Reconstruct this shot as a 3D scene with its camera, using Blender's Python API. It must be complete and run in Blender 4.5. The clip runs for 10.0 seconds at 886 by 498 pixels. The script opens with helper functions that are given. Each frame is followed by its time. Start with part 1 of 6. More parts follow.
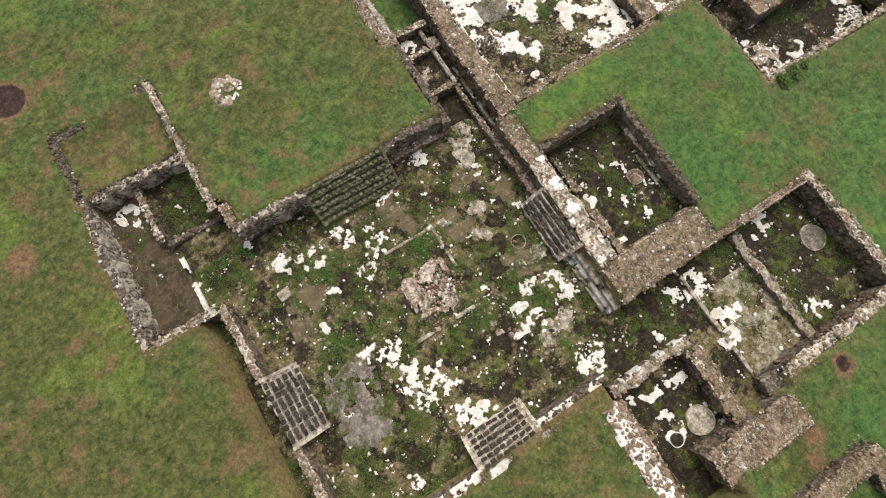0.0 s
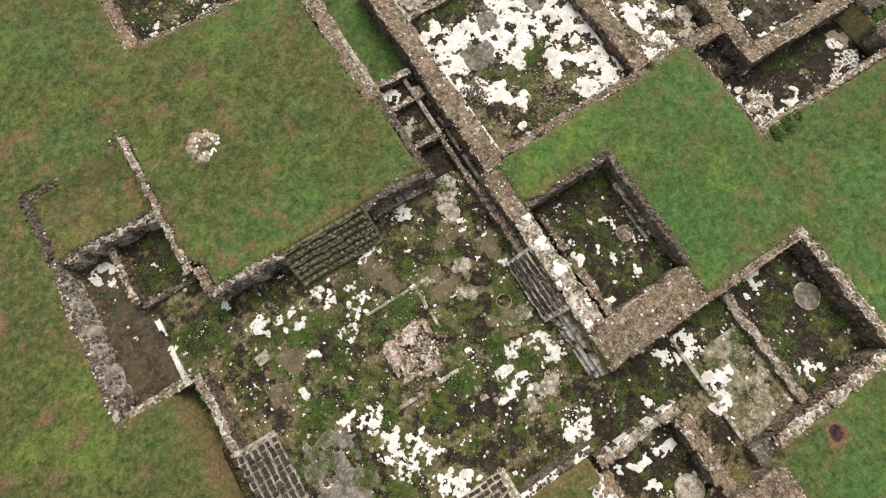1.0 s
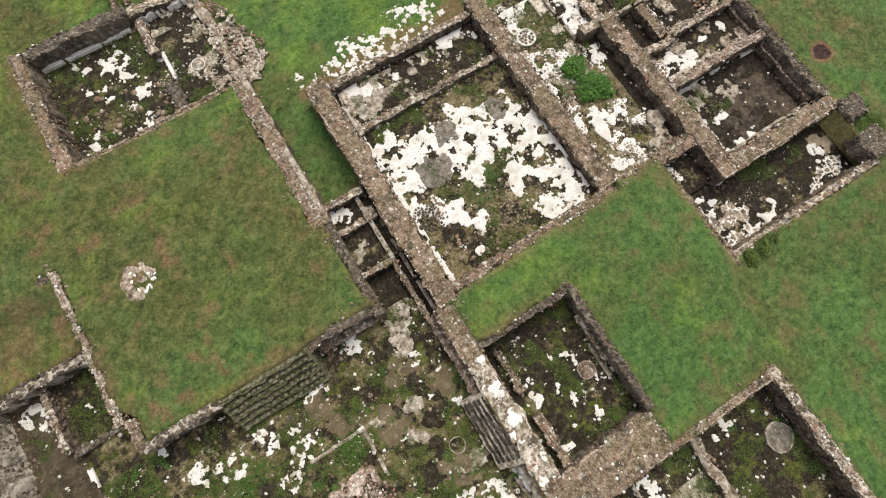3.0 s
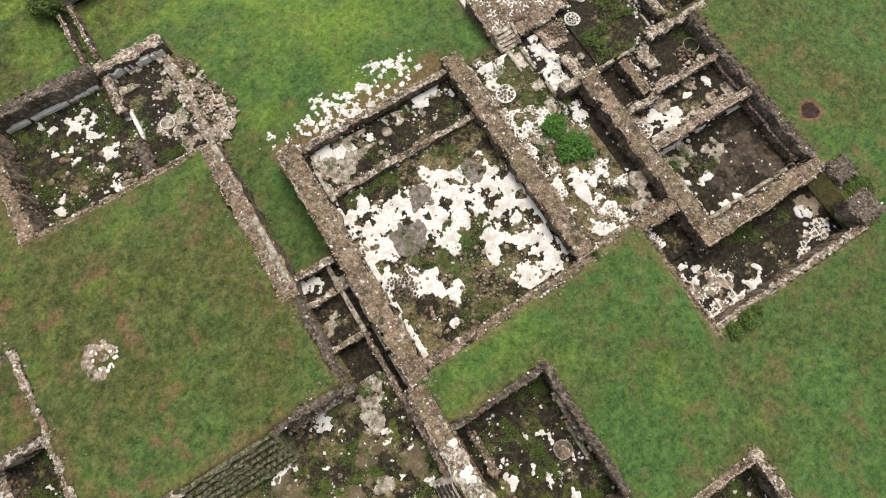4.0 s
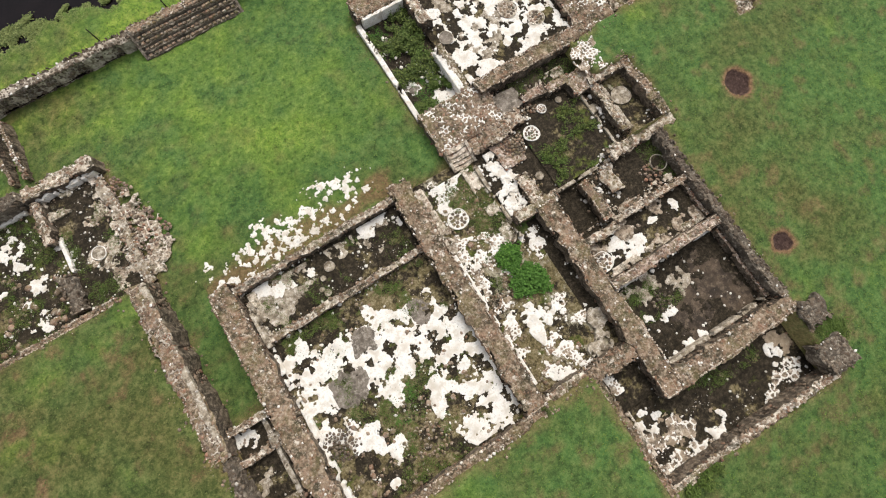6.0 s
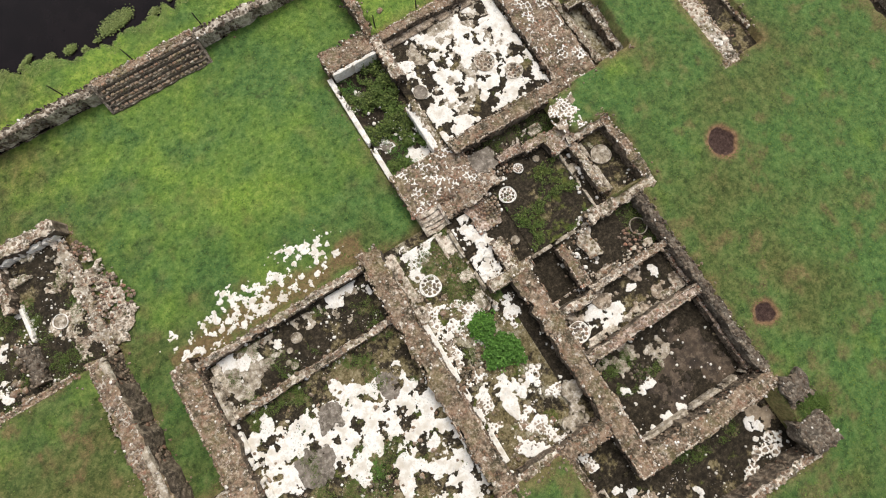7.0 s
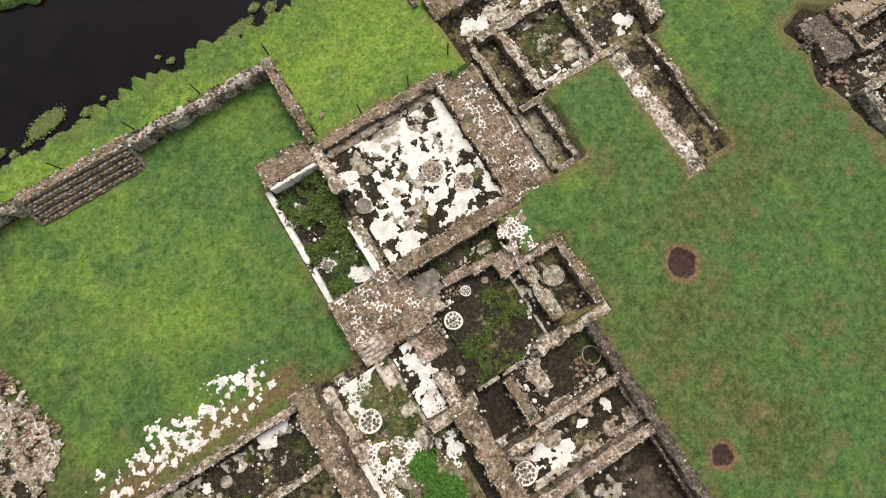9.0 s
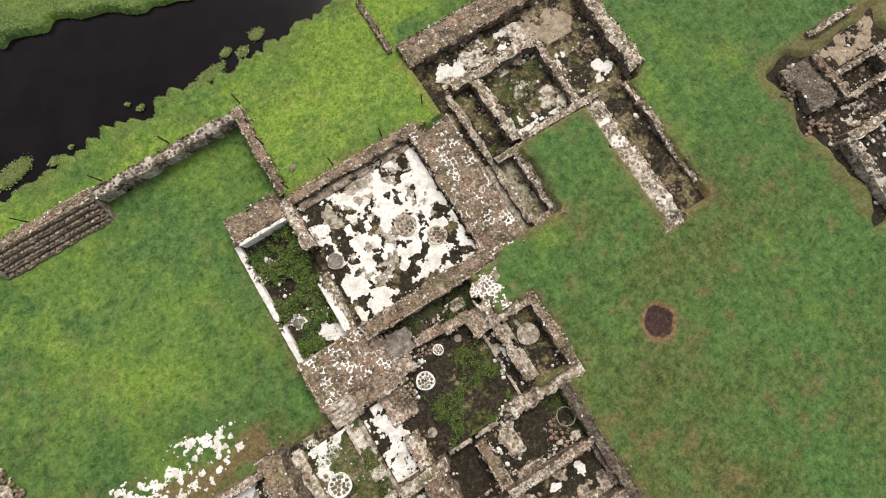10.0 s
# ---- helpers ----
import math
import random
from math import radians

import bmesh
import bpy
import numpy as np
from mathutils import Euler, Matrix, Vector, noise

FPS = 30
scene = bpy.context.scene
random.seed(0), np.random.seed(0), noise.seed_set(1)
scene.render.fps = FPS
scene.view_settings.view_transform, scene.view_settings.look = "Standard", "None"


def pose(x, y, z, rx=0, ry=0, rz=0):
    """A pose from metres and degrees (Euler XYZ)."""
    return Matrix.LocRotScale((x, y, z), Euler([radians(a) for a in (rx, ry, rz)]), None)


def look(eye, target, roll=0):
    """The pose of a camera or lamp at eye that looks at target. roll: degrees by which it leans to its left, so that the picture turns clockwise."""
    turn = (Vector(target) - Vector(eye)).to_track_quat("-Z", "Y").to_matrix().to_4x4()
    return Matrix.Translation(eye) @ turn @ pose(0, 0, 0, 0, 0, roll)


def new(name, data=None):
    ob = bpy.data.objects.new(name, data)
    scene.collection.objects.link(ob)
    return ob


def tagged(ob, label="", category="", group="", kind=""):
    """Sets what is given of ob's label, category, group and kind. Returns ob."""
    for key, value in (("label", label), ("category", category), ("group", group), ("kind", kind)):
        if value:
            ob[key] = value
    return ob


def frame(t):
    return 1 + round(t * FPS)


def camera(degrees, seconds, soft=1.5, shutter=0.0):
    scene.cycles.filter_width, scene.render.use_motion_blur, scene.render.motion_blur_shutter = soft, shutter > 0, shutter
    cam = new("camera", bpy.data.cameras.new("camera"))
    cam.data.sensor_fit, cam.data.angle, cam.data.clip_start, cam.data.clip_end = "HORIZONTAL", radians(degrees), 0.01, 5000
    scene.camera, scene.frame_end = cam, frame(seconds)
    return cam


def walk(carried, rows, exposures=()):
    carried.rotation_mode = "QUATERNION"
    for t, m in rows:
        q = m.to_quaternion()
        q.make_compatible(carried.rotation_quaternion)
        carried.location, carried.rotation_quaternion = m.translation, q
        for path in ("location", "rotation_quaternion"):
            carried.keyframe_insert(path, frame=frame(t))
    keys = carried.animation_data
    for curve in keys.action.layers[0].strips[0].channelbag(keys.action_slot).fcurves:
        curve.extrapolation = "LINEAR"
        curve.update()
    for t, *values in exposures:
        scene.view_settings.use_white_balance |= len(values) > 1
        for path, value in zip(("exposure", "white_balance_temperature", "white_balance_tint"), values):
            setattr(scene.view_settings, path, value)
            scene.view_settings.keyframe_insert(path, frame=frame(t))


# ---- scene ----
cam = camera(94.3, 10.0, soft=1.1)
METRES, EYE, TILT, LEAN, TURN = 40.5, 22.0, 0.0, 0.0, -37.8
ROWS = [
    (0.0, 0.0, 0.0, 0.0, 5.78, -77.27, -1.31),
    (0.5, 0.0066, 0.041, 0.0017, 5.8, -77.33, -1.24),
    (1.0, 0.013, 0.0844, 0.0036, 5.79, -77.5, -1.33),
    (1.5, 0.0223, 0.1293, 0.006, 5.79, -77.64, -1.29),
    (2.0, 0.0339, 0.1767, 0.0085, 5.8, -77.84, -1.21),
    (2.5, 0.0461, 0.2256, 0.0108, 5.78, -78.04, -1.14),
    (4.0, 0.0838, 0.3751, 0.0161, 5.82, -78.39, -1.01),
    (4.5, 0.0962, 0.428, 0.0182, 5.84, -78.69, -0.94),
    (5.0, 0.1095, 0.4813, 0.0203, 5.87, -79.04, -0.87),
    (5.5, 0.1238, 0.5337, 0.0219, 5.88, -79.32, -0.76),
    (7.0, 0.1667, 0.6913, 0.0226, 6.02, -80.48, -0.53),
    (7.5, 0.1819, 0.7414, 0.0218, 6.05, -80.79, -0.45),
    (8.0, 0.1978, 0.7917, 0.0209, 6.09, -81.17, -0.25),
    (8.5, 0.2123, 0.8379, 0.0205, 6.06, -81.36, -0.23),
    (9.0, 0.2266, 0.8826, 0.0201, 6.04, -81.58, -0.19),
    (9.5, 0.2407, 0.9247, 0.0201, 6.01, -81.74, -0.19),
    (10.0, 0.2547, 0.9655, 0.0202, 6.0, -81.86, -0.18),
]
walk(cam, [(t, pose(0, 0, EYE, TILT, LEAN, TURN) @ pose(METRES * x, METRES * y, METRES * z, 90 + pitch, roll, yaw)) for t, x, y, z, yaw, pitch, roll in ROWS], exposures=[(0.0, 0.32, 6750, 9), (10.0, 0.32, 6750, 9)])

# ---- world, sun, exposure ----
world = bpy.data.worlds.new("overcast")
scene.world = world
world.use_nodes = True
wn = world.node_tree.nodes
sky = wn.new("ShaderNodeTexSky")
sky.sky_type = 'NISHITA'
sky.sun_disc = False
sky.sun_elevation = radians(52)
sky.sun_rotation = radians(40)
sky.air_density, sky.dust_density, sky.ozone_density = 1.0, 4.0, 1.0
veil = wn.new("ShaderNodeHueSaturation")
veil.inputs["Saturation"].default_value = 0.3
world.node_tree.links.new(sky.outputs[0], veil.inputs["Color"])
world.node_tree.links.new(veil.outputs[0], wn["Background"].inputs[0])
wn["Background"].inputs[1].default_value = 0.15
sun_data = bpy.data.lights.new("sun", 'SUN')
sun_data.energy, sun_data.angle, sun_data.color = 1.15, radians(38), (1.0, 0.95, 0.88)
sun = new("sun", sun_data)
sun.matrix_world = look((0, 0, 0), (-math.sin(radians(40)), -math.cos(radians(40)), -1.28))
scene.view_settings.exposure = 0.32


# ---- noise for the shapes ----
def lattice(ix, iy, seed):
    h = (ix.astype(np.int64) * 374761393 + iy.astype(np.int64) * 668265263 + seed * 982451653) & 0x7fffffff
    h = ((h ^ (h >> 13)) * 1274126177) & 0x7fffffff
    return ((h ^ (h >> 16)) & 0xffff) / 65535.0


def vnoise(x, y, size, seed=0):
    """Value noise from -1 to 1 with cells of that size."""
    x, y = np.asarray(x, float) / size, np.asarray(y, float) / size
    ix, iy = np.floor(x), np.floor(y)
    u, v = x - ix, y - iy
    u, v = u * u * (3 - 2 * u), v * v * (3 - 2 * v)
    a, b = lattice(ix, iy, seed), lattice(ix + 1, iy, seed)
    c, d = lattice(ix, iy + 1, seed), lattice(ix + 1, iy + 1, seed)
    return 2 * ((a * (1 - u) + b * u) * (1 - v) + (c * (1 - u) + d * u) * v) - 1


def fbm(x, y, size, seed=0, octaves=3):
    total, weight = 0.0, 1.0
    for k in range(octaves):
        total = total + weight * vnoise(x, y, size / 2 ** k, seed + 17 * k)
        weight *= 0.55
    return total / 1.7


def smooth(t):
    t = np.clip(t, 0, 1)
    return t * t * (3 - 2 * t)


# ---- materials ----
def ramp(nt, source, stops):
    node = nt.nodes.new("ShaderNodeValToRGB")
    els = node.color_ramp.elements
    while len(els) < len(stops):
        els.new(0.5)
    for el, (p, c) in zip(els, stops):
        el.position, el.color = p, (*c, 1)
    nt.links.new(source, node.inputs[0])
    return node.outputs[0]


def noise_tex(nt, coord, scale, detail=5, rough=0.6):
    node = nt.nodes.new("ShaderNodeTexNoise")
    node.inputs["Scale"].default_value, node.inputs["Detail"].default_value = scale, detail
    node.inputs["Roughness"].default_value = rough
    nt.links.new(coord, node.inputs["Vector"])
    return node.outputs["Fac"]


def mixed(nt, fac, a, b, how='MIX'):
    node = nt.nodes.new("ShaderNodeMix")
    node.data_type, node.blend_type = 'RGBA', how
    for value, slot in ((fac, 0), (a, 6), (b, 7)):
        if isinstance(value, (int, float)):
            node.inputs[slot].default_value = value
        elif isinstance(value, tuple):
            node.inputs[slot].default_value = (*value, 1)
        else:
            nt.links.new(value, node.inputs[slot])
    return node.outputs[2]


def begin(name, rough=0.9):
    m = bpy.data.materials.new(name)
    m.use_nodes = True
    nt = m.node_tree
    shader = nt.nodes["Principled BSDF"]
    shader.inputs["Roughness"].default_value = rough
    shader.inputs["Specular IOR Level"].default_value = 0.25
    geo = nt.nodes.new("ShaderNodeNewGeometry")
    return m, nt, shader, geo


def bumped(nt, shader, height, strength, distance):
    b = nt.nodes.new("ShaderNodeBump")
    b.inputs["Strength"].default_value, b.inputs["Distance"].default_value = strength, distance
    nt.links.new(height, b.inputs["Height"])
    nt.links.new(b.outputs[0], shader.inputs["Normal"])


def attribute(nt, name):
    node = nt.nodes.new("ShaderNodeAttribute")
    node.attribute_name = name
    return node.outputs["Fac"]


def layered(name, base, blotch, grain, blotch_size=0.8, grain_size=0.06, island=None, single=None, rough=0.9, bump=0.6, cover=(0.42, 0.6), pitted=0.0, wash=None):
    """Three colours in two scales of noise; island or single: colours spread at random over joined pieces or over objects."""
    m, nt, shader, geo = begin(name, rough)
    pos = geo.outputs["Position"]
    colour = base
    if island or single:
        if island:
            source = geo.outputs["Random Per Island"]
        else:
            source = nt.nodes.new("ShaderNodeObjectInfo").outputs["Random"]
        colour = ramp(nt, source, [(k / (len(island or single) - 0.99), c) for k, c in enumerate(island or single)])
    big = ramp(nt, noise_tex(nt, pos, 1 / blotch_size), [(cover[0], (0, 0, 0)), (cover[1], (1, 1, 1))])
    colour = mixed(nt, big, colour, blotch)
    if wash:
        worn = ramp(nt, noise_tex(nt, pos, 0.9, 7, 0.68), [(0.47, (0, 0, 0)), (0.58, (0.62, 0.62, 0.62))])
        colour = mixed(nt, worn, colour, wash)
        grime = ramp(nt, noise_tex(nt, pos, 1.25, 8, 0.7), [(0.40, (0.85, 0.85, 0.85)), (0.48, (0, 0, 0))])
        colour = mixed(nt, grime, colour, (0.05, 0.046, 0.026))
        lime = ramp(nt, noise_tex(nt, pos, 1.7, 9, 0.74), [(0.585, (0, 0, 0)), (0.62, (0.9, 0.9, 0.9))])
        colour = mixed(nt, lime, colour, (0.70, 0.64, 0.56))
        rust = ramp(nt, noise_tex(nt, pos, 2.3, 7, 0.72), [(0.54, (0, 0, 0)), (0.62, (0.6, 0.6, 0.6))])
        colour = mixed(nt, rust, colour, (0.27, 0.135, 0.085))
        moss = ramp(nt, noise_tex(nt, pos, 0.62, 8, 0.72), [(0.51, (0, 0, 0)), (0.6, (0.6, 0.6, 0.6))])
        colour = mixed(nt, moss, colour, (0.105, 0.10, 0.036))
    fine = noise_tex(nt, pos, 0.4 / grain_size, 9, 0.78)
    spots = ramp(nt, fine, [(0.5, (0, 0, 0)), (0.62, (1, 1, 1))])
    colour = mixed(nt, spots, colour, grain)
    if pitted:
        pits = ramp(nt, fine, [(0.36, (pitted, pitted, pitted)), (0.47, (0, 0, 0))])
        colour = mixed(nt, pits, colour, (0.025, 0.02, 0.016))
    nt.links.new(colour, shader.inputs["Base Color"])
    bumped(nt, shader, fine, bump, 0.03)
    return m


STONES = [(0.098, 0.068, 0.043), (0.189, 0.13, 0.084), (0.129, 0.086, 0.054), (0.252, 0.174, 0.116), (0.115, 0.081, 0.054), (0.212, 0.108, 0.065), (0.166, 0.116, 0.076), (0.411, 0.319, 0.231), (0.106, 0.073, 0.048), (0.263, 0.16, 0.105), (0.149, 0.108, 0.071), (0.331, 0.247, 0.173), (0.086, 0.061, 0.041), (0.206, 0.143, 0.094)]
DARKS = [(0.050, 0.037, 0.027), (0.132, 0.100, 0.072), (0.083, 0.056, 0.039), (0.187, 0.145, 0.106), (0.061, 0.046, 0.033), (0.308, 0.250, 0.185)]
M_RUBBLE = layered("rubble_mortar", (0.2, 0.148, 0.098), (0.095, 0.07, 0.046), (0.42, 0.34, 0.255), 0.6, 0.10, pitted=0.7, wash=(0.34, 0.235, 0.165))
M_DARKMORTAR = layered("weathered_mortar", (0.16, 0.13, 0.10), (0.06, 0.05, 0.04), (0.36, 0.315, 0.255), 0.5, 0.10, pitted=0.8)
M_GREYMORTAR = layered("grey_lime_mortar", (0.45, 0.395, 0.33), (0.20, 0.165, 0.125), (0.60, 0.545, 0.47), 0.5, 0.09, pitted=0.6)
M_WHITEMORTAR = layered("white_lime_mortar", (0.80, 0.77, 0.72), (0.46, 0.40, 0.33), (0.88, 0.86, 0.83), 0.5, 0.10, cover=(0.55, 0.7), pitted=0.4)
M_PALEMORTAR = layered("pale_lime_mortar", (0.50, 0.43, 0.34), (0.20, 0.155, 0.11), (0.80, 0.74, 0.66), 0.55, 0.10, cover=(0.45, 0.58), pitted=0.75, wash=(0.70, 0.61, 0.51))
M_NETMORTAR = layered("net_lime_mortar", (0.34, 0.265, 0.195), (0.12, 0.09, 0.064), (0.62, 0.55, 0.46), 0.5, 0.12, cover=(0.46, 0.58), pitted=0.8)
M_PINKMORTAR = layered("pink_plaster", (0.36, 0.255, 0.2), (0.17, 0.125, 0.095), (0.68, 0.58, 0.51), 0.4, 0.11, pitted=0.6, wash=(0.62, 0.48, 0.40))
M_STONES = layered("mixed_rubble_stone", (0, 0, 0), (0.11, 0.088, 0.066), (0.36, 0.315, 0.26), 0.25, 0.05, island=STONES, cover=(0.55, 0.75), wash=(0.34, 0.235, 0.165))
# Masonry of the upright faces: weathered, and darkened further to hold their shade.
M_FACE = layered("weathered_shaded_face_mortar", (0.135, 0.105, 0.078), (0.05, 0.04, 0.031), (0.30, 0.245, 0.185), 0.7, 0.10, pitted=0.8)
M_FACESTONES = layered("weathered_shaded_face_stone", (0, 0, 0), (0.05, 0.04, 0.03), (0.26, 0.21, 0.16), 0.4, 0.06, island=[(0.07, 0.052, 0.038), (0.16, 0.115, 0.08), (0.10, 0.073, 0.052), (0.21, 0.155, 0.11), (0.055, 0.042, 0.032), (0.20, 0.10, 0.065), (0.34, 0.27, 0.2)], cover=(0.5, 0.7))
M_STONE = layered("building_stone", (0, 0, 0), (0.10, 0.08, 0.06), (0.36, 0.315, 0.26), 0.25, 0.05, single=STONES, cover=(0.55, 0.75), wash=(0.34, 0.235, 0.165))
M_BASALT = layered("dark_volcanic_stone", (0, 0, 0), (0.04, 0.034, 0.028), (0.18, 0.155, 0.13), 0.3, 0.05, single=DARKS[:5], cover=(0.5, 0.7))
M_BASALTS = layered("dark_volcanic_rubble", (0, 0, 0), (0.05, 0.042, 0.034), (0.20, 0.175, 0.145), 0.3, 0.05, island=DARKS, cover=(0.5, 0.7))
M_FLECKS = layered("plaster_crumbs", (0, 0, 0), (0.55, 0.50, 0.43), (0.85, 0.83, 0.8), 0.4, 0.03, island=[(0.85, 0.83, 0.80), (0.60, 0.55, 0.48), (0.8, 0.77, 0.72), (0.35, 0.31, 0.26)], cover=(0.6, 0.8))
M_EDGE = layered("edge_lime", (0, 0, 0), (0.20, 0.155, 0.11), (0.62, 0.55, 0.46), 0.3, 0.06, island=[(0.46, 0.37, 0.28), (0.60, 0.52, 0.43), (0.36, 0.27, 0.20), (0.7, 0.63, 0.55)], cover=(0.52, 0.66))
M_REDSTONES = layered("reddish_rubble_stone", (0, 0, 0), (0.085, 0.062, 0.045), (0.32, 0.26, 0.205), 0.35, 0.06, island=[(0.16, 0.11, 0.08), (0.27, 0.165, 0.115), (0.11, 0.08, 0.062), (0.22, 0.155, 0.115), (0.34, 0.175, 0.115), (0.09, 0.07, 0.055), (0.40, 0.30, 0.23), (0.13, 0.095, 0.07)], cover=(0.55, 0.72))
M_BLACKSTONE = layered("black_step_stone", (0, 0, 0), (0.02, 0.017, 0.014), (0.11, 0.095, 0.08), 0.3, 0.05, single=[(0.022, 0.018, 0.014), (0.055, 0.044, 0.034), (0.034, 0.027, 0.021), (0.08, 0.065, 0.05)], cover=(0.5, 0.7))
M_MOSSSTONE = layered("mossy_step_stone", (0.13, 0.115, 0.075), (0.07, 0.085, 0.026), (0.28, 0.26, 0.19), 0.25, 0.09, pitted=0.7)
M_PLASTER = layered("white_plaster", (0.81, 0.785, 0.745), (0.54, 0.48, 0.40), (0.62, 0.57, 0.50), 0.5, 0.10, cover=(0.49, 0.68), bump=0.4, pitted=0.35)
M_GREYPLASTER = layered("grey_plaster", (0.38, 0.325, 0.25), (0.18, 0.145, 0.105), (0.62, 0.57, 0.50), 0.35, 0.12, pitted=0.6)
M_TAN = layered("tan_floor_plaster", (0.34, 0.265, 0.19), (0.24, 0.185, 0.13), (0.45, 0.37, 0.28), 0.6, 0.1, pitted=0.3)
M_SLAB = layered("grey_concrete", (0.21, 0.18, 0.15), (0.12, 0.10, 0.08), (0.36, 0.32, 0.275), 0.5, 0.09, pitted=0.4)
M_POST = layered("black_painted_iron", (0.02, 0.02, 0.02), (0.03, 0.025, 0.02), (0.05, 0.04, 0.03), 0.3, 0.03, rough=0.6)


def soil_material(name, moss, pale, dark):
    """Earth floor with darker damp areas, moss and dusty old plaster; each from 0 to 1."""
    m, nt, shader, geo = begin(name, 0.95)
    pos = geo.outputs["Position"]
    fine = noise_tex(nt, pos, 4.2, 11, 0.8)
    colour = ramp(nt, fine, [(0.38, (0.036, 0.028, 0.012)), (0.47, (0.125, 0.10, 0.046)), (0.54, (0.195, 0.16, 0.088)), (0.64, (0.36, 0.305, 0.2))])
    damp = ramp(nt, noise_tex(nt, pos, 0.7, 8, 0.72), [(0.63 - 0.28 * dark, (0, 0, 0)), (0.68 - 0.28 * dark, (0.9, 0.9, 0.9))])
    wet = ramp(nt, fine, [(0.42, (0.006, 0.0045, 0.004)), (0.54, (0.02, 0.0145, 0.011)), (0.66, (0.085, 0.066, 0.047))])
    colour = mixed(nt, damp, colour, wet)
    p1 = ramp(nt, noise_tex(nt, pos, 0.75, 8, 0.7), [(0.72 - 0.25 * pale, (0, 0, 0)), (0.745 - 0.25 * pale, (0.9, 0.9, 0.9))])
    lime = ramp(nt, noise_tex(nt, pos, 4, 7, 0.75), [(0.36, (0.12, 0.10, 0.068)), (0.5, (0.29, 0.26, 0.185)), (0.62, (0.52, 0.48, 0.38))])
    colour = mixed(nt, p1, colour, lime)
    m1 = ramp(nt, noise_tex(nt, pos, 0.95, 9, 0.75), [(0.68 - 0.25 * moss, (0, 0, 0)), (0.73 - 0.25 * moss, (0.9, 0.9, 0.9))])
    green = ramp(nt, noise_tex(nt, pos, 3.7, 11, 0.82), [(0.38, (0.018, 0.024, 0.005)), (0.5, (0.072, 0.088, 0.017)), (0.63, (0.17, 0.185, 0.048))])
    colour = mixed(nt, m1, colour, green)
    nt.links.new(colour, shader.inputs["Base Color"])
    bumped(nt, shader, fine, 0.7, 0.06)
    return m


M_YARD = soil_material("mossy_earth", 0.62, 0.22, 0.6)
M_SOIL = soil_material("damp_earth", 0.25, 0.15, 0.85)
M_MOSS = soil_material("overgrown_earth", 0.6, 0.25, 0.85)
M_DUST = soil_material("dusty_lime_floor", 0.3, 0.95, 0.4)

m, nt, shader, geo = begin("lawn", 0.95)
pos = geo.outputs["Position"]
fine = noise_tex(nt, pos, 5, 10, 0.8)
lush, bare, gold = attribute(nt, "lush"), attribute(nt, "bare"), attribute(nt, "gold")
mid = noise_tex(nt, pos, 2.2, 5, 0.7)
both = nt.nodes.new("ShaderNodeMath")
both.operation = 'MULTIPLY_ADD'
both.inputs[1].default_value = 0.5
nt.links.new(fine, both.inputs[0])
half = nt.nodes.new("ShaderNodeMath")
half.operation = 'MULTIPLY'
half.inputs[1].default_value = 0.5
nt.links.new(mid, half.inputs[0])
nt.links.new(half.outputs[0], both.inputs[2])
tone = both.outputs[0]
dry = ramp(nt, tone, [(0.40, (0.038, 0.055, 0.014)), (0.5, (0.095, 0.11, 0.032)), (0.60, (0.19, 0.175, 0.068))])
wet = ramp(nt, tone, [(0.38, (0.028, 0.072, 0.02)), (0.5, (0.074, 0.15, 0.039)), (0.62, (0.145, 0.235, 0.072))])
colour = mixed(nt, lush, dry, wet)
yellow = ramp(nt, tone, [(0.38, (0.09, 0.175, 0.024)), (0.5, (0.19, 0.30, 0.04)), (0.62, (0.34, 0.41, 0.08))])
colour = mixed(nt, gold, colour, yellow)
tufts = ramp(nt, noise_tex(nt, pos, 3.4, 4, 0.62), [(0.34, (0.5, 0.52, 0.5)), (0.46, (1, 1, 1))])
colour = mixed(nt, 0.8, colour, tufts, 'MULTIPLY')
earth = ramp(nt, fine, [(0.35, (0.09, 0.055, 0.03)), (0.5, (0.20, 0.12, 0.065)), (0.65, (0.33, 0.21, 0.12))])
dug = ramp(nt, fine, [(0.35, (0.018, 0.010, 0.009)), (0.5, (0.05, 0.028, 0.023)), (0.65, (0.11, 0.07, 0.055))])
first = ramp(nt, bare, [(0.0, (0, 0, 0)), (0.6, (1, 1, 1))])
second = ramp(nt, bare, [(0.72, (0, 0, 0)), (0.9, (1, 1, 1))])
colour = mixed(nt, second, mixed(nt, first, colour, earth), dug)
nt.links.new(colour, shader.inputs["Base Color"])
bumped(nt, shader, fine, 0.9, 0.08)
M_LAWN = m


def leaf_material(name, tones, wide):
    m, nt, shader, geo = begin(name, 0.7)
    colour = ramp(nt, geo.outputs["Random Per Island"], [(k / (len(tones) - 0.99), c) for k, c in enumerate(tones)])
    big = ramp(nt, noise_tex(nt, geo.outputs["Position"], 0.6, 5), [(0.44, (0, 0, 0)), (0.6, (0.7, 0.7, 0.7))])
    colour = mixed(nt, big, colour, wide)
    nt.links.new(colour, shader.inputs["Base Color"])
    return m


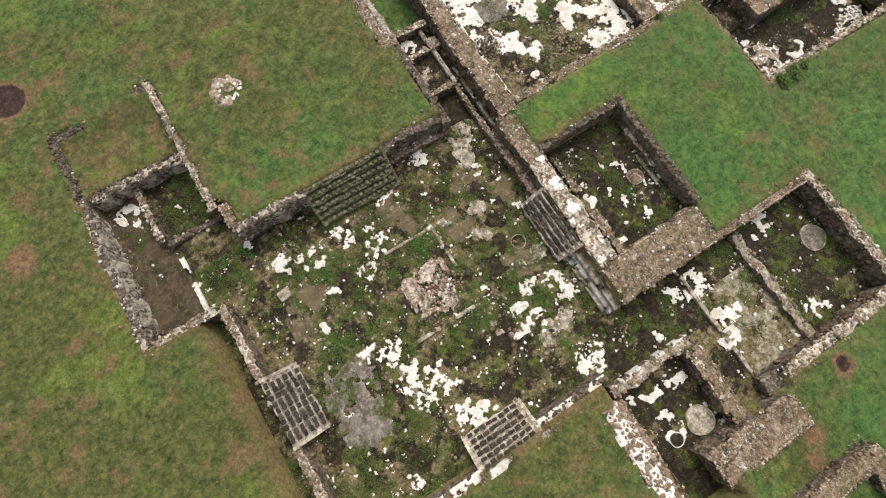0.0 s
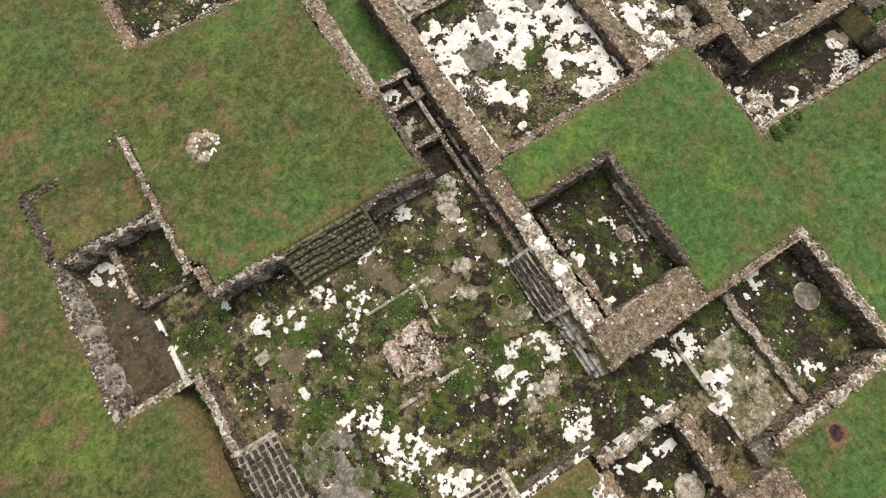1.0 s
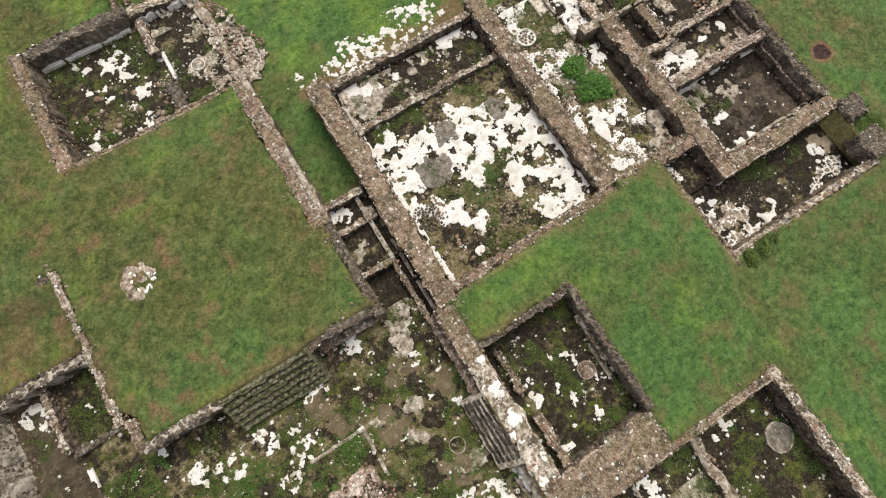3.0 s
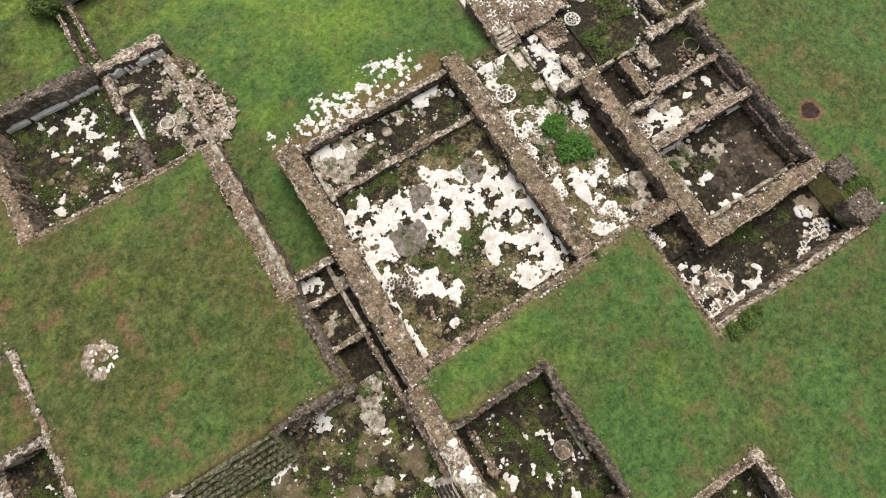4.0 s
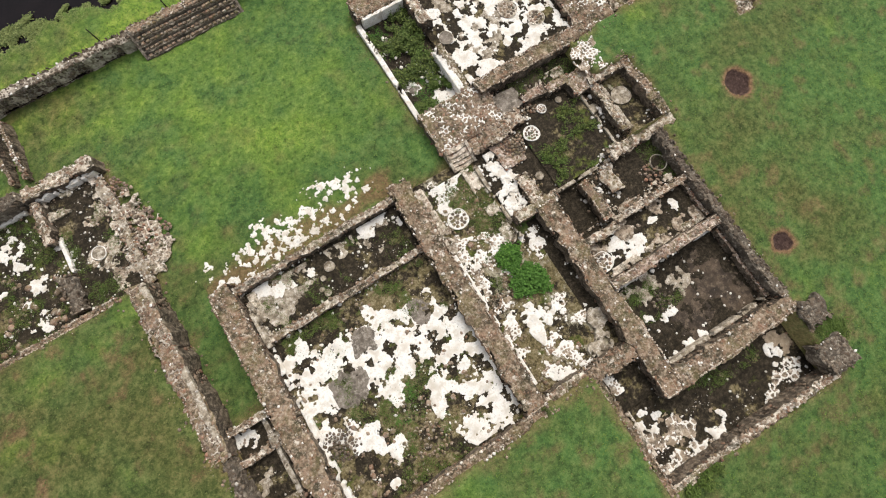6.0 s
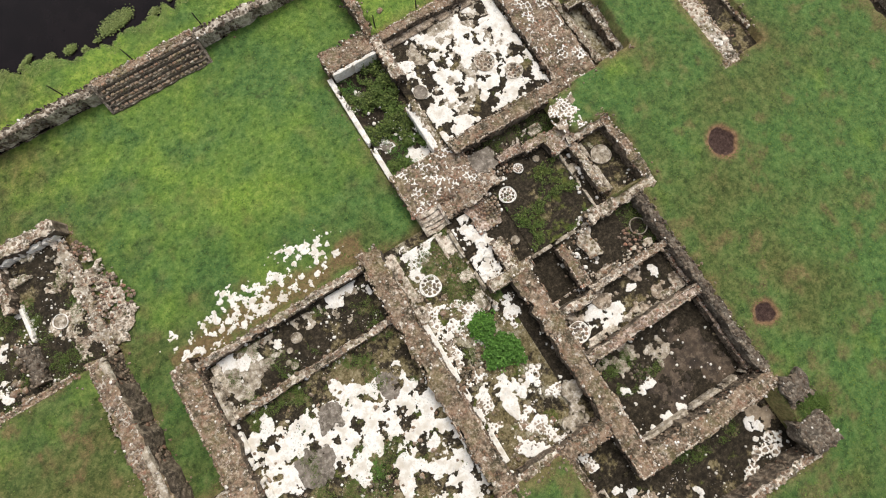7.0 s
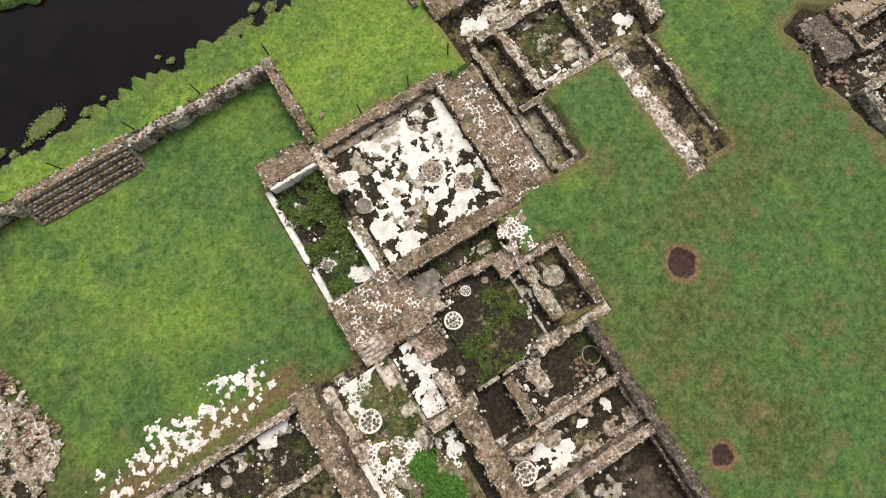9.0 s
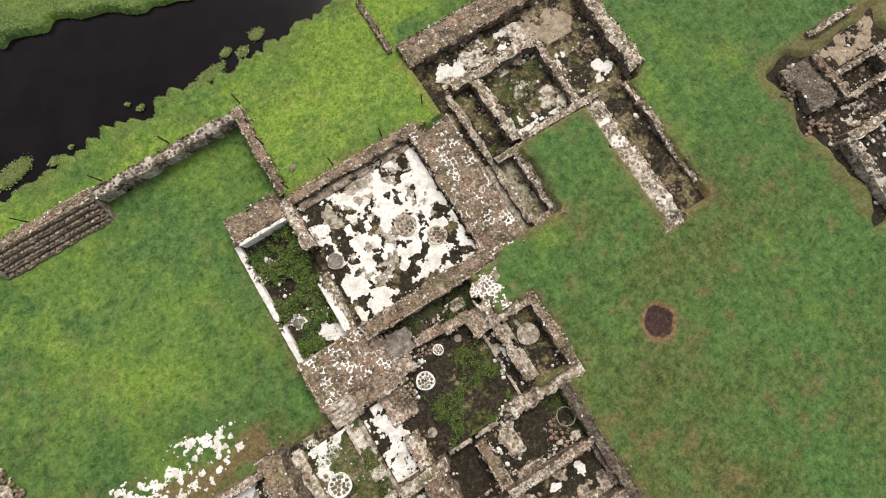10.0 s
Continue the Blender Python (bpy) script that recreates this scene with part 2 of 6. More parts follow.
M_BLADES = leaf_material("grass_blades", [(0.04, 0.062, 0.012), (0.08, 0.105, 0.026), (0.165, 0.165, 0.055), (0.06, 0.09, 0.02)], (0.075, 0.122, 0.028))
M_BLADES2 = leaf_material("lush_grass_blades", [(0.036, 0.09, 0.014), (0.08, 0.155, 0.024), (0.155, 0.225, 0.042), (0.055, 0.12, 0.02)], (0.12, 0.175, 0.03))
M_WEED = leaf_material("weed_leaves", [(0.018, 0.030, 0.006), (0.065, 0.100, 0.018), (0.15, 0.19, 0.045), (0.03, 0.05, 0.009)], (0.075, 0.13, 0.022))
M_BRIGHT = leaf_material("fresh_leaves", [(0.03, 0.085, 0.012), (0.085, 0.20, 0.028), (0.055, 0.14, 0.02), (0.15, 0.30, 0.05)], (0.07, 0.165, 0.028))
M_REED = leaf_material("marsh_leaves", [(0.075, 0.115, 0.032), (0.17, 0.22, 0.065), (0.28, 0.31, 0.115), (0.055, 0.085, 0.022)], (0.19, 0.245, 0.07))

m, nt, shader, geo = begin("dark_water", 0.12)
colour = ramp(nt, noise_tex(nt, geo.outputs["Position"], 0.6, 3), [(0.35, (0.0045, 0.003, 0.0038)), (0.7, (0.0085, 0.0058, 0.0068))])
nt.links.new(colour, shader.inputs["Base Color"])
bumped(nt, shader, noise_tex(nt, geo.outputs["Position"], 3, 2), 0.05, 0.02)
shader.inputs["Specular IOR Level"].default_value = 0.09
M_WATER = m


# ---- mesh helpers ----
def mesh(name, verts, faces, material, shade=False):
    me = bpy.data.meshes.new(name)
    me.from_pydata([tuple(v) for v in verts], [], [tuple(f) for f in faces])
    me.materials.append(material)
    if shade:
        me.polygons.foreach_set("use_smooth", [True] * len(me.polygons))
    me.update()
    return me


def soup(name, verts, tris, material):
    """Many triangles at once, from arrays."""
    me = bpy.data.meshes.new(name)
    n = len(tris)
    me.vertices.add(len(verts))
    me.vertices.foreach_set("co", np.ascontiguousarray(verts, np.float32).ravel())
    me.loops.add(3 * n)
    me.loops.foreach_set("vertex_index", np.ascontiguousarray(tris, np.int32).ravel())
    me.polygons.add(n)
    me.polygons.foreach_set("loop_start", np.arange(0, 3 * n, 3, dtype=np.int32))
    me.materials.append(material)
    me.update(calc_edges=True)
    return me


def part(name, me, parent, label="", kind=""):
    ob = new(name, me)
    ob.parent = parent
    return tagged(ob, label=label, kind=kind)


def from_bm(name, bm, material):
    me = bpy.data.meshes.new(name)
    bm.to_mesh(me)
    bm.free()
    me.materials.append(material)
    return me


G = (1 + 5 ** 0.5) / 2
ICO = np.array([(-1, G, 0), (1, G, 0), (-1, -G, 0), (1, -G, 0), (0, -1, G), (0, 1, G), (0, -1, -G), (0, 1, -G), (G, 0, -1), (G, 0, 1), (-G, 0, -1), (-G, 0, 1)]) / 1.9
ICO_F = np.array([0, 11, 5, 0, 5, 1, 0, 1, 7, 0, 7, 10, 0, 10, 11, 1, 5, 9, 5, 11, 4, 11, 10, 2, 10, 7, 6, 7, 1, 8, 3, 9, 4, 3, 4, 2, 3, 2, 6, 3, 6, 8, 3, 8, 9, 4, 9, 5, 2, 4, 11, 6, 2, 10, 8, 6, 7, 9, 8, 1]).reshape(-1, 3)
rng = np.random.default_rng(7)


def rocks(centres, sizes, axis, flat=0.36):
    """Irregular stones, flattened along the given axis of each (0 x, 1 y, 2 z). Returns vertices and triangles."""
    n = len(centres)
    if n == 0:
        return np.zeros((0, 3)), np.zeros((0, 3), int)
    v = ICO[None] * (1 + rng.uniform(-0.28, 0.28, (n, 12, 1)))
    v = np.sign(v) * np.abs(v) ** 0.6
    stretch = np.ones((n, 3)) * sizes[:, None] * 0.5 * rng.uniform(0.75, 1.25, (n, 3))
    stretch[np.arange(n), axis] = sizes * 0.5 * flat
    v = v * stretch[:, None]
    a = rng.uniform(0, 6.28, n)
    b, c = (axis + 1) % 3, (axis + 2) % 3
    i = np.arange(n)[:, None]
    k = np.arange(12)[None]
    vb, vc = v[i, k, b[:, None]].copy(), v[i, k, c[:, None]].copy()
    v[i, k, b[:, None]] = np.cos(a)[:, None] * vb - np.sin(a)[:, None] * vc
    v[i, k, c[:, None]] = np.sin(a)[:, None] * vb + np.cos(a)[:, None] * vc
    v = v + centres[:, None]
    t = ICO_F[None] + 12 * np.arange(n)[:, None, None]
    return v.reshape(-1, 3), t.reshape(-1, 3)


def paving(x0, y0, x1, y1, pitch, share, joint, height, grow=0.02, ragged=0.0):
    """Irregular flat stones that fit together over a rectangle: the cells round scattered centres, less the joint. Returns vertices and triangles."""
    nx, ny = max(1, round((x1 - x0) / pitch)), max(1, round((y1 - y0) / pitch))
    px, py = (x1 - x0) / nx, (y1 - y0) / ny
    cx = x0 + px * (np.arange(-1, nx + 1)[:, None] + 0.5 + rng.uniform(-0.42, 0.42, (nx + 2, ny + 2)))
    cy = y0 + py * (np.arange(-1, ny + 1)[None] + 0.5 + rng.uniform(-0.42, 0.42, (nx + 2, ny + 2)))
    sides = 7
    ang = rng.uniform(0, 6.28, (nx, ny, 1)) + np.arange(sides) * 2 * np.pi / sides + rng.uniform(-0.3, 0.3, (nx, ny, sides))
    ca, sa = np.cos(ang), np.sin(ang)
    r = np.full(ang.shape, pitch * 1.1)
    mx, my = cx[1:-1, 1:-1], cy[1:-1, 1:-1]
    for i in (-1, 0, 1):
        for j in (-1, 0, 1):
            if i or j:
                dx, dy = cx[1 + i:nx + 1 + i, 1 + j:ny + 1 + j] - mx, cy[1 + i:nx + 1 + i, 1 + j:ny + 1 + j] - my
                dist = np.hypot(dx, dy) + 1e-6
                lean = (ca * dx[..., None] + sa * dy[..., None]) / dist[..., None]
                reach = (dist / 2 - joint / 2)[..., None] / lean.clip(0.15, None)
                r = np.where(lean > 0.15, np.minimum(r, reach), r)
    keep = (rng.random((nx, ny)) < share) & (fbm(mx, my, 0.5, 77) > share - 1.55)
    if ragged:
        inward = np.minimum(np.minimum(mx - x0, x1 - mx), np.minimum(my - y0, y1 - my))
        keep &= inward > ragged * (fbm(mx, my, 0.7, 78) + 0.4 * vnoise(mx, my, 0.2, 79))
    r, ca, sa, mx, my = r[keep].clip(0.02, None), ca[keep], sa[keep], mx[keep], my[keep]
    n = len(mx)
    X, Y = mx[:, None] + r * ca, my[:, None] + r * sa
    X, Y = X.clip(x0 - grow, x1 + grow), Y.clip(y0 - grow, y1 + grow)
    Z = height(mx, my)[:, None] + rng.uniform(-0.014, 0.016, (n, 1)) + rng.uniform(-0.008, 0.008, (n, sides))
    TX, TY = mx[:, None] + (X - mx[:, None]) * 0.84, my[:, None] + (Y - my[:, None]) * 0.84
    v = np.concatenate([np.stack([TX, TY, Z], -1), np.stack([X, Y, Z - 0.05], -1)], 1)
    k = np.arange(sides)
    caps = np.stack([0 * k[1:-1], k[1:-1], k[2:]], -1)
    nxt = (k + 1) % sides
    skirt = np.concatenate([np.stack([k, k + sides, nxt + sides], -1), np.stack([k, nxt + sides, nxt], -1)])
    t = np.concatenate([caps, skirt])[None] + 2 * sides * np.arange(n)[:, None, None]
    return v.reshape(-1, 3), t.reshape(-1, 3)


def single_rock(seed, material):
    keep = np.random.default_rng(seed)
    v = ICO * (1 + keep.uniform(-0.25, 0.25, (12, 1)))
    v = np.sign(v) * np.abs(v) ** 0.7 * (0.5, 0.4 + 0.1 * keep.random(), 0.28)
    return soup("stone", v, ICO_F, material)


ROCKS = [single_rock(k, M_STONE) for k in range(10)]
WHITE_ROCKS = [single_rock(k + 40, M_WHITEMORTAR) for k in range(6)]
BASALTS = [single_rock(k + 20, M_BASALT) for k in range(8)]


def sheet(xs, ys, height):
    """Vertices and quads over a grid of lines."""
    X, Y = np.meshgrid(xs, ys, indexing="ij")
    Z = height(X, Y)
    idx = np.arange(X.size).reshape(X.shape)
    quads = np.stack([idx[:-1, :-1], idx[1:, :-1], idx[1:, 1:], idx[:-1, 1:]], -1).reshape(-1, 4)
    return np.stack([X, Y, Z], -1).reshape(-1, 3), quads


def worn_top(X, Y, worn):
    """How far a weathered wall's top stands above or below its mean height."""
    return worn * (fbm(X, Y, 0.6, 3) + 1.5 * vnoise(X, Y, 2.3, 5) + 0.7 * vnoise(X, Y, 0.9, 7))


def rough_block(x0, y0, x1, y1, zb, zt, step=0.18, worn=0.05):
    """A masonry core with worn, uneven top and sides: vertices and quads."""
    nx, ny = max(2, int((x1 - x0) / step) + 1), max(2, int((y1 - y0) / step) + 1)
    xs, ys = np.linspace(x0, x1, nx), np.linspace(y0, y1, ny)
    v, q = sheet(xs, ys, lambda X, Y: zt + worn_top(X, Y, worn))
    idx = np.arange(nx * ny).reshape(nx, ny)
    loop = np.r_[idx[:, 0], idx[-1, 1:], idx[-2::-1, -1], idx[0, -2:0:-1]]
    edge = v[loop]
    mid = (x0 + x1) / 2, (y0 + y1) / 2
    v[loop, 2] -= worn * rng.uniform(0.1, 1.0, len(loop))
    rag = min(0.2, 0.26 * min(x1 - x0, y1 - y0))
    v[loop, 0] += rag * vnoise(v[loop, 0] * 1.7, v[loop, 1] * 1.7, 0.8, 71) + rng.uniform(-0.03, 0.03, len(loop))
    v[loop, 1] += rag * vnoise(v[loop, 0] * 1.7, v[loop, 1] * 1.7, 0.8, 72) + rng.uniform(-0.03, 0.03, len(loop))
    edge = v[loop]
    nz = max(2, int((zt - zb) / 0.3) + 1)
    verts, faces, last = [v], [q], loop
    base = len(v)
    for k in range(1, nz + 1):
        ring = v[loop].copy()
        f = k / nz
        ring[:, 2] = (1 - f) * ring[:, 2] + f * zb
        ring[:, :2] = edge[:, :2] + rng.uniform(-0.03, 0.03, (len(loop), 2))
        ids = base + np.arange(len(loop))
        base += len(loop)
        verts.append(ring)
        faces.append(np.stack([last, ids, np.roll(ids, -1), np.roll(last, -1)], -1))
        last = ids
    return np.concatenate(verts), np.concatenate(faces)


STYLES = {
    # mortar, small stones, single stones, stone spacing, size, share on the faces, share on the top, joint
    "rubble": (M_RUBBLE, M_STONES, ROCKS, 0.15, 0.15, 0.5, 0.6, 0.015),
    "dark": (M_DARKMORTAR, M_BASALTS, BASALTS, 0.18, 0.17, 0.6, 0.7, 0.02),
    "grey": (M_GREYMORTAR, M_BASALTS, BASALTS, 0.18, 0.165, 0.8, 0.65, 0.03),
    "plaster": (M_GREYPLASTER, M_STONES, ROCKS, 0.2, 0.13, 0.25, 0.35, 0.03),
    "white": (M_WHITEMORTAR, M_STONES, ROCKS, 0.2, 0.12, 0.3, 0.2, 0.03),
    "cobble": (M_WHITEMORTAR, M_STONES, ROCKS, 0.26, 0.22, 0.7, 0.85, 0.05),
    "pale": (M_PALEMORTAR, M_STONES, ROCKS, 0.19, 0.17, 0.6, 0.42, 0.035),
    "mosaic": (M_RUBBLE, M_REDSTONES, ROCKS, 0.2, 0.19, 0.9, 0.8, 0.035),
    "pink": (M_PINKMORTAR, M_REDSTONES, ROCKS, 0.17, 0.14, 0.5, 0.5, 0.025),
}
LABELS = {
    "rubble": "low ruined wall of brown rubble stone in crumbling mortar",
    "dark": "weathered wall of dark volcanic stone, top worn uneven",
    "grey": "retaining wall of dark stones set in grey lime mortar",
    "plaster": "low wall with worn grey plaster and few bare stones",
    "white": "low kerb of white lime plaster, chipped at the edge",
    "cobble": "wall of red-brown stones in broad white mortar joints",
    "pale": "ruined wall of mixed stones in pale lime mortar",
    "mosaic": "platform of rubble stones in a net of pale mortar",
    "pink": "low bench wall with remains of pinkish plaster",
}
FOOTPRINTS = []
COVERED = []


def ledge(x0, y0, x1, y1, zb, zt, material, label, whole=0.42, rag=0.66):
    """A thin kerb of plaster, broken away in places."""
    FOOTPRINTS.append((x0, y0, x1, y1, zt))
    ob = crust("kerb", x0 - 0.03, y0 - 0.03, x1 + 0.06, y1 + 0.06, zt - (zt - zb), [], material, label, rag=rag, cell=0.05, thick=zt - zb, seed=len(FOOTPRINTS), whole=whole, base=lambda X, Y: 0.06 * fbm(X, Y, 0.5, 14))
    if ob:
        tagged(ob, label, "kerb", kind="structure")
    return ob


def wall(x0, y0, x1, y1, zb, zt, style="rubble", label="", name="wall"):
    mortar, small, singles, pitch, size, face, top, joint = STYLES[style]
    if style in ("white", "plaster") and min(x1 - x0, y1 - y0) <= 0.36:
        return ledge(x0, y0, x1, y1, zb, zt, M_PLASTER if style == "white" else M_GREYPLASTER, label or LABELS[style])
    FOOTPRINTS.append((x0, y0, x1, y1, zt))
    worn = 0.02 if style == "white" else 0.085
    v, q = rough_block(x0, y0, x1, y1, zb, zt, worn=worn)
    ob = tagged(new(name, mesh(name, v, q, mortar)), label or LABELS[style], "wall", kind="structure")
    # Sides of these styles get the darker masonry, shade included in its colour.
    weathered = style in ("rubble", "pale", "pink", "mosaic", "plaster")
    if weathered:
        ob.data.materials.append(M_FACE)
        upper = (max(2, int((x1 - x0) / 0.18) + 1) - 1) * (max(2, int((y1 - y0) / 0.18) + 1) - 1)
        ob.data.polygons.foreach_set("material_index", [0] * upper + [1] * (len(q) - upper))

    def crown(X, Y):
        return zt + 0.008 + worn_top(X, Y, worn)

    def lay(axis, lo, hi, share, spacing=pitch):
        free = [k for k in range(3) if k != axis]
        spans = [np.arange(lo[k] + spacing / 2, hi[k], spacing) for k in free]
        if not len(spans[0]) or not len(spans[1]):
            spans = [s if len(s) else np.array([(lo[k] + hi[k]) / 2]) for s, k in zip(spans, free)]
        a, b = [g.ravel() for g in np.meshgrid(*spans, indexing="ij")]
        keep = rng.random(len(a)) < share
        a, b = a[keep], b[keep]
        p = np.zeros((len(a), 3))
        p[:, free[0]] = a + rng.uniform(-0.4, 0.4, len(a)) * spacing
        p[:, free[1]] = b + rng.uniform(-0.4, 0.4, len(a)) * spacing
        p[:, axis] = lo[axis]
        if axis == 2:
            p[:, 2] = zt - 0.03 + worn_top(p[:, 0], p[:, 1], worn)
        return p, np.full(len(p), axis)

    pv, pt = paving(x0, y0, x1, y1, pitch, top, joint, crown, ragged=min(0.45, 0.7 * min(x1 - x0, y1 - y0)))
    part("top_stones", soup("top_stones", pv, pt, small), ob, kind="stuff")
    rims, faced, chips = [], [], []
    for axis, at in ((0, x0), (0, x1), (1, y0), (1, y1)):
        lo, hi = [x0, y0, zt], [x1, y1, zt]
        lo[axis], hi[axis] = at - 0.01, at + 0.01
        rims.append(lay(2, lo, hi, 0.28))
        chips.append(lay(2, lo, hi, 0.2 if style != "dark" else 0.1)[0])
        lo, hi = [x0, y0, min(zb + 0.22, zt - 0.1)], [x1, y1, zt]
        lo[axis] = hi[axis] = at
        faced.append(lay(axis, lo, hi, face))
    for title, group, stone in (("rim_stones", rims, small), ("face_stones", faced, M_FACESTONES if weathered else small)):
        pts, axes = np.concatenate([r[0] for r in group]), np.concatenate([r[1] for r in group])
        pts[:, 0] = pts[:, 0].clip(x0 - 0.06, x1 + 0.06)
        pts[:, 1] = pts[:, 1].clip(y0 - 0.06, y1 + 0.06)
        sizes = size * (0.4 + 1.1 * rng.random(len(pts)) ** 1.6)
        pv, pt = rocks(pts, sizes, axes)
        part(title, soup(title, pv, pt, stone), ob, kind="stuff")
    chips.append(lay(2, (x0, y0, zt), (x1, y1, zt), 0.05 if style != "dark" else 0.02, 0.12)[0])
    chips = np.concatenate(chips)
    chips[:, 2] += 0.04
    chips = chips[fbm(chips[:, 0], chips[:, 1], 1.3, 91) > rng.uniform(-0.6, 0.3, len(chips))]
    pv, pt = rocks(chips, 0.04 + 0.13 * rng.random(len(chips)) ** 2, np.full(len(chips), 2), 0.28)
    part("lime_chips", soup("lime_chips", pv, pt, M_FLECKS), ob, "crumbs of white lime mortar", kind="stuff")
    if style in ("rubble", "pale", "mosaic", "pink", "cobble"):
        bits = []
        w = min(0.085, 0.2 * min(x1 - x0, y1 - y0))
        for a0, b0, a1, b1 in ((x0, y0, x1, y0 + w), (x0, y1 - w, x1, y1), (x0, y0, x0 + w, y1), (x1 - w, y0, x1, y1)):
            ev, et = paving(a0, b0, a1, b1, 0.085, 0.75, 0.0, lambda X, Y: zt + 0.014 + worn_top(X, Y, worn), 0.015)
            m = ev.reshape(-1, 14, 3).mean(1)
            ok = np.repeat(fbm(m[:, 0], m[:, 1], 1.5, 93) + 0.35 * vnoise(m[:, 0], m[:, 1], 0.2, 94) > 0.02, 14)
            bits.append((ev[ok], (np.cumsum(ok) - 1)[et[ok[et[:, 0]]]]))
        shift = np.cumsum([0] + [len(b[0]) for b in bits])
        ev, et = np.concatenate([b[0] for b in bits]), np.concatenate([b[1] + k for b, k in zip(bits, shift)])
        if len(et):
            part("edge_mortar", soup("edge_mortar", ev, et, M_EDGE), ob, "pale lime mortar left along the edge", kind="stuff")
    if style == "mosaic":
        lines = crust("mortar_net", x0 + 0.05, y0 + 0.05, x1 - 0.05, y1 - 0.05, zt, [], M_WHITEMORTAR if min(x1 - x0, y1 - y0) > 1.2 else M_GREYMORTAR, "net of lime mortar between the stones", rag=0.9, cell=0.045, thick=0.04, seed=len(FOOTPRINTS), whole=0.34, base=lambda X, Y: worn_top(X, Y, worn), net=(0.25, 0.024, 0.0))
        if lines:
            del lines["category"]
            lines.parent = ob
            tagged(lines, kind="stuff")
    count = int(min(60, 2.2 * (x1 - x0) * (y1 - y0) / size))
    for p in (np.array((x0, y0)) + rng.random((count, 2)) * (x1 - x0, y1 - y0)):
        s = size * rng.uniform(1.0, 1.7)
        stone = part("stone", singles[int(rng.integers(len(singles)))], ob)
        z = float(crown(p[:1], p[1:])[0]) - 0.01
        stone.matrix_basis = pose(p[0], p[1], z, *rng.uniform(-9, 9, 2), rng.uniform(0, 360)) @ Matrix.Diagonal((s, s, s * 0.26, 1))
    return ob


def wx(y, x0, x1, th, zb, zt, style="rubble", label=""):
    return wall(x0, y - th / 2, x1, y + th / 2, zb, zt, style, label)


def wy(x, y0, y1, th, zb, zt, style="rubble", label=""):
    return wall(x - th / 2, y0, x + th / 2, y1, zb, zt, style, label)


PITS = []


def uneven(X, Y):
    return 0.04 * fbm(X, Y, 1.6, 11) + 0.008 * fbm(X, Y, 0.4, 12)


def floor(x0, y0, x1, y1, z, material, label):
    PITS.append((x0, y0, x1, y1, z))
    xs, ys = np.linspace(x0, x1, max(3, int((x1 - x0) / 0.15))), np.linspace(y0, y1, max(3, int((y1 - y0) / 0.15)))
    v, q = sheet(xs, ys, lambda X, Y: z + uneven(X, Y))
    return tagged(new("floor", mesh("floor", v, q, material, True)), label, "floor", kind="structure")


def remains(X, Y, blobs, whole=-0.75, rag=0.92, seed=1, fine=1.35):
    """Above nought where plaster is left; a larger 'fine' breaks it into smaller flakes."""
    field = np.full(X.shape, whole)
    WX, WY = X + 0.4 * fbm(X, Y, 0.8, seed + 31), Y + 0.4 * fbm(X, Y, 0.8, seed + 37)
    for bx, by, r in blobs:
        d = np.hypot(WX - bx, WY - by) / abs(r)
        field = np.maximum(field, (1.6 * (1.1 - d)).clip(-1, 0.42)) if r > 0 else np.minimum(field, 1.3 * (d - 1) + 0.1)
    U, V = X * fine, Y * fine
    cracks = np.exp(-(fbm(U, V, 0.55, seed + 21) / 0.05) ** 2) + 0.7 * np.exp(-(fbm(U + 7, V, 0.3, seed + 22) / 0.05) ** 2)
    return field - 0.3 * rag * cracks + rag * (1.15 * fbm(U, V, 0.75, seed, 4) + 0.12 * vnoise(U, V, 0.15, seed + 9) + 0.35 * fbm(U, V, 0.28, seed + 3, 2)) - 0.2


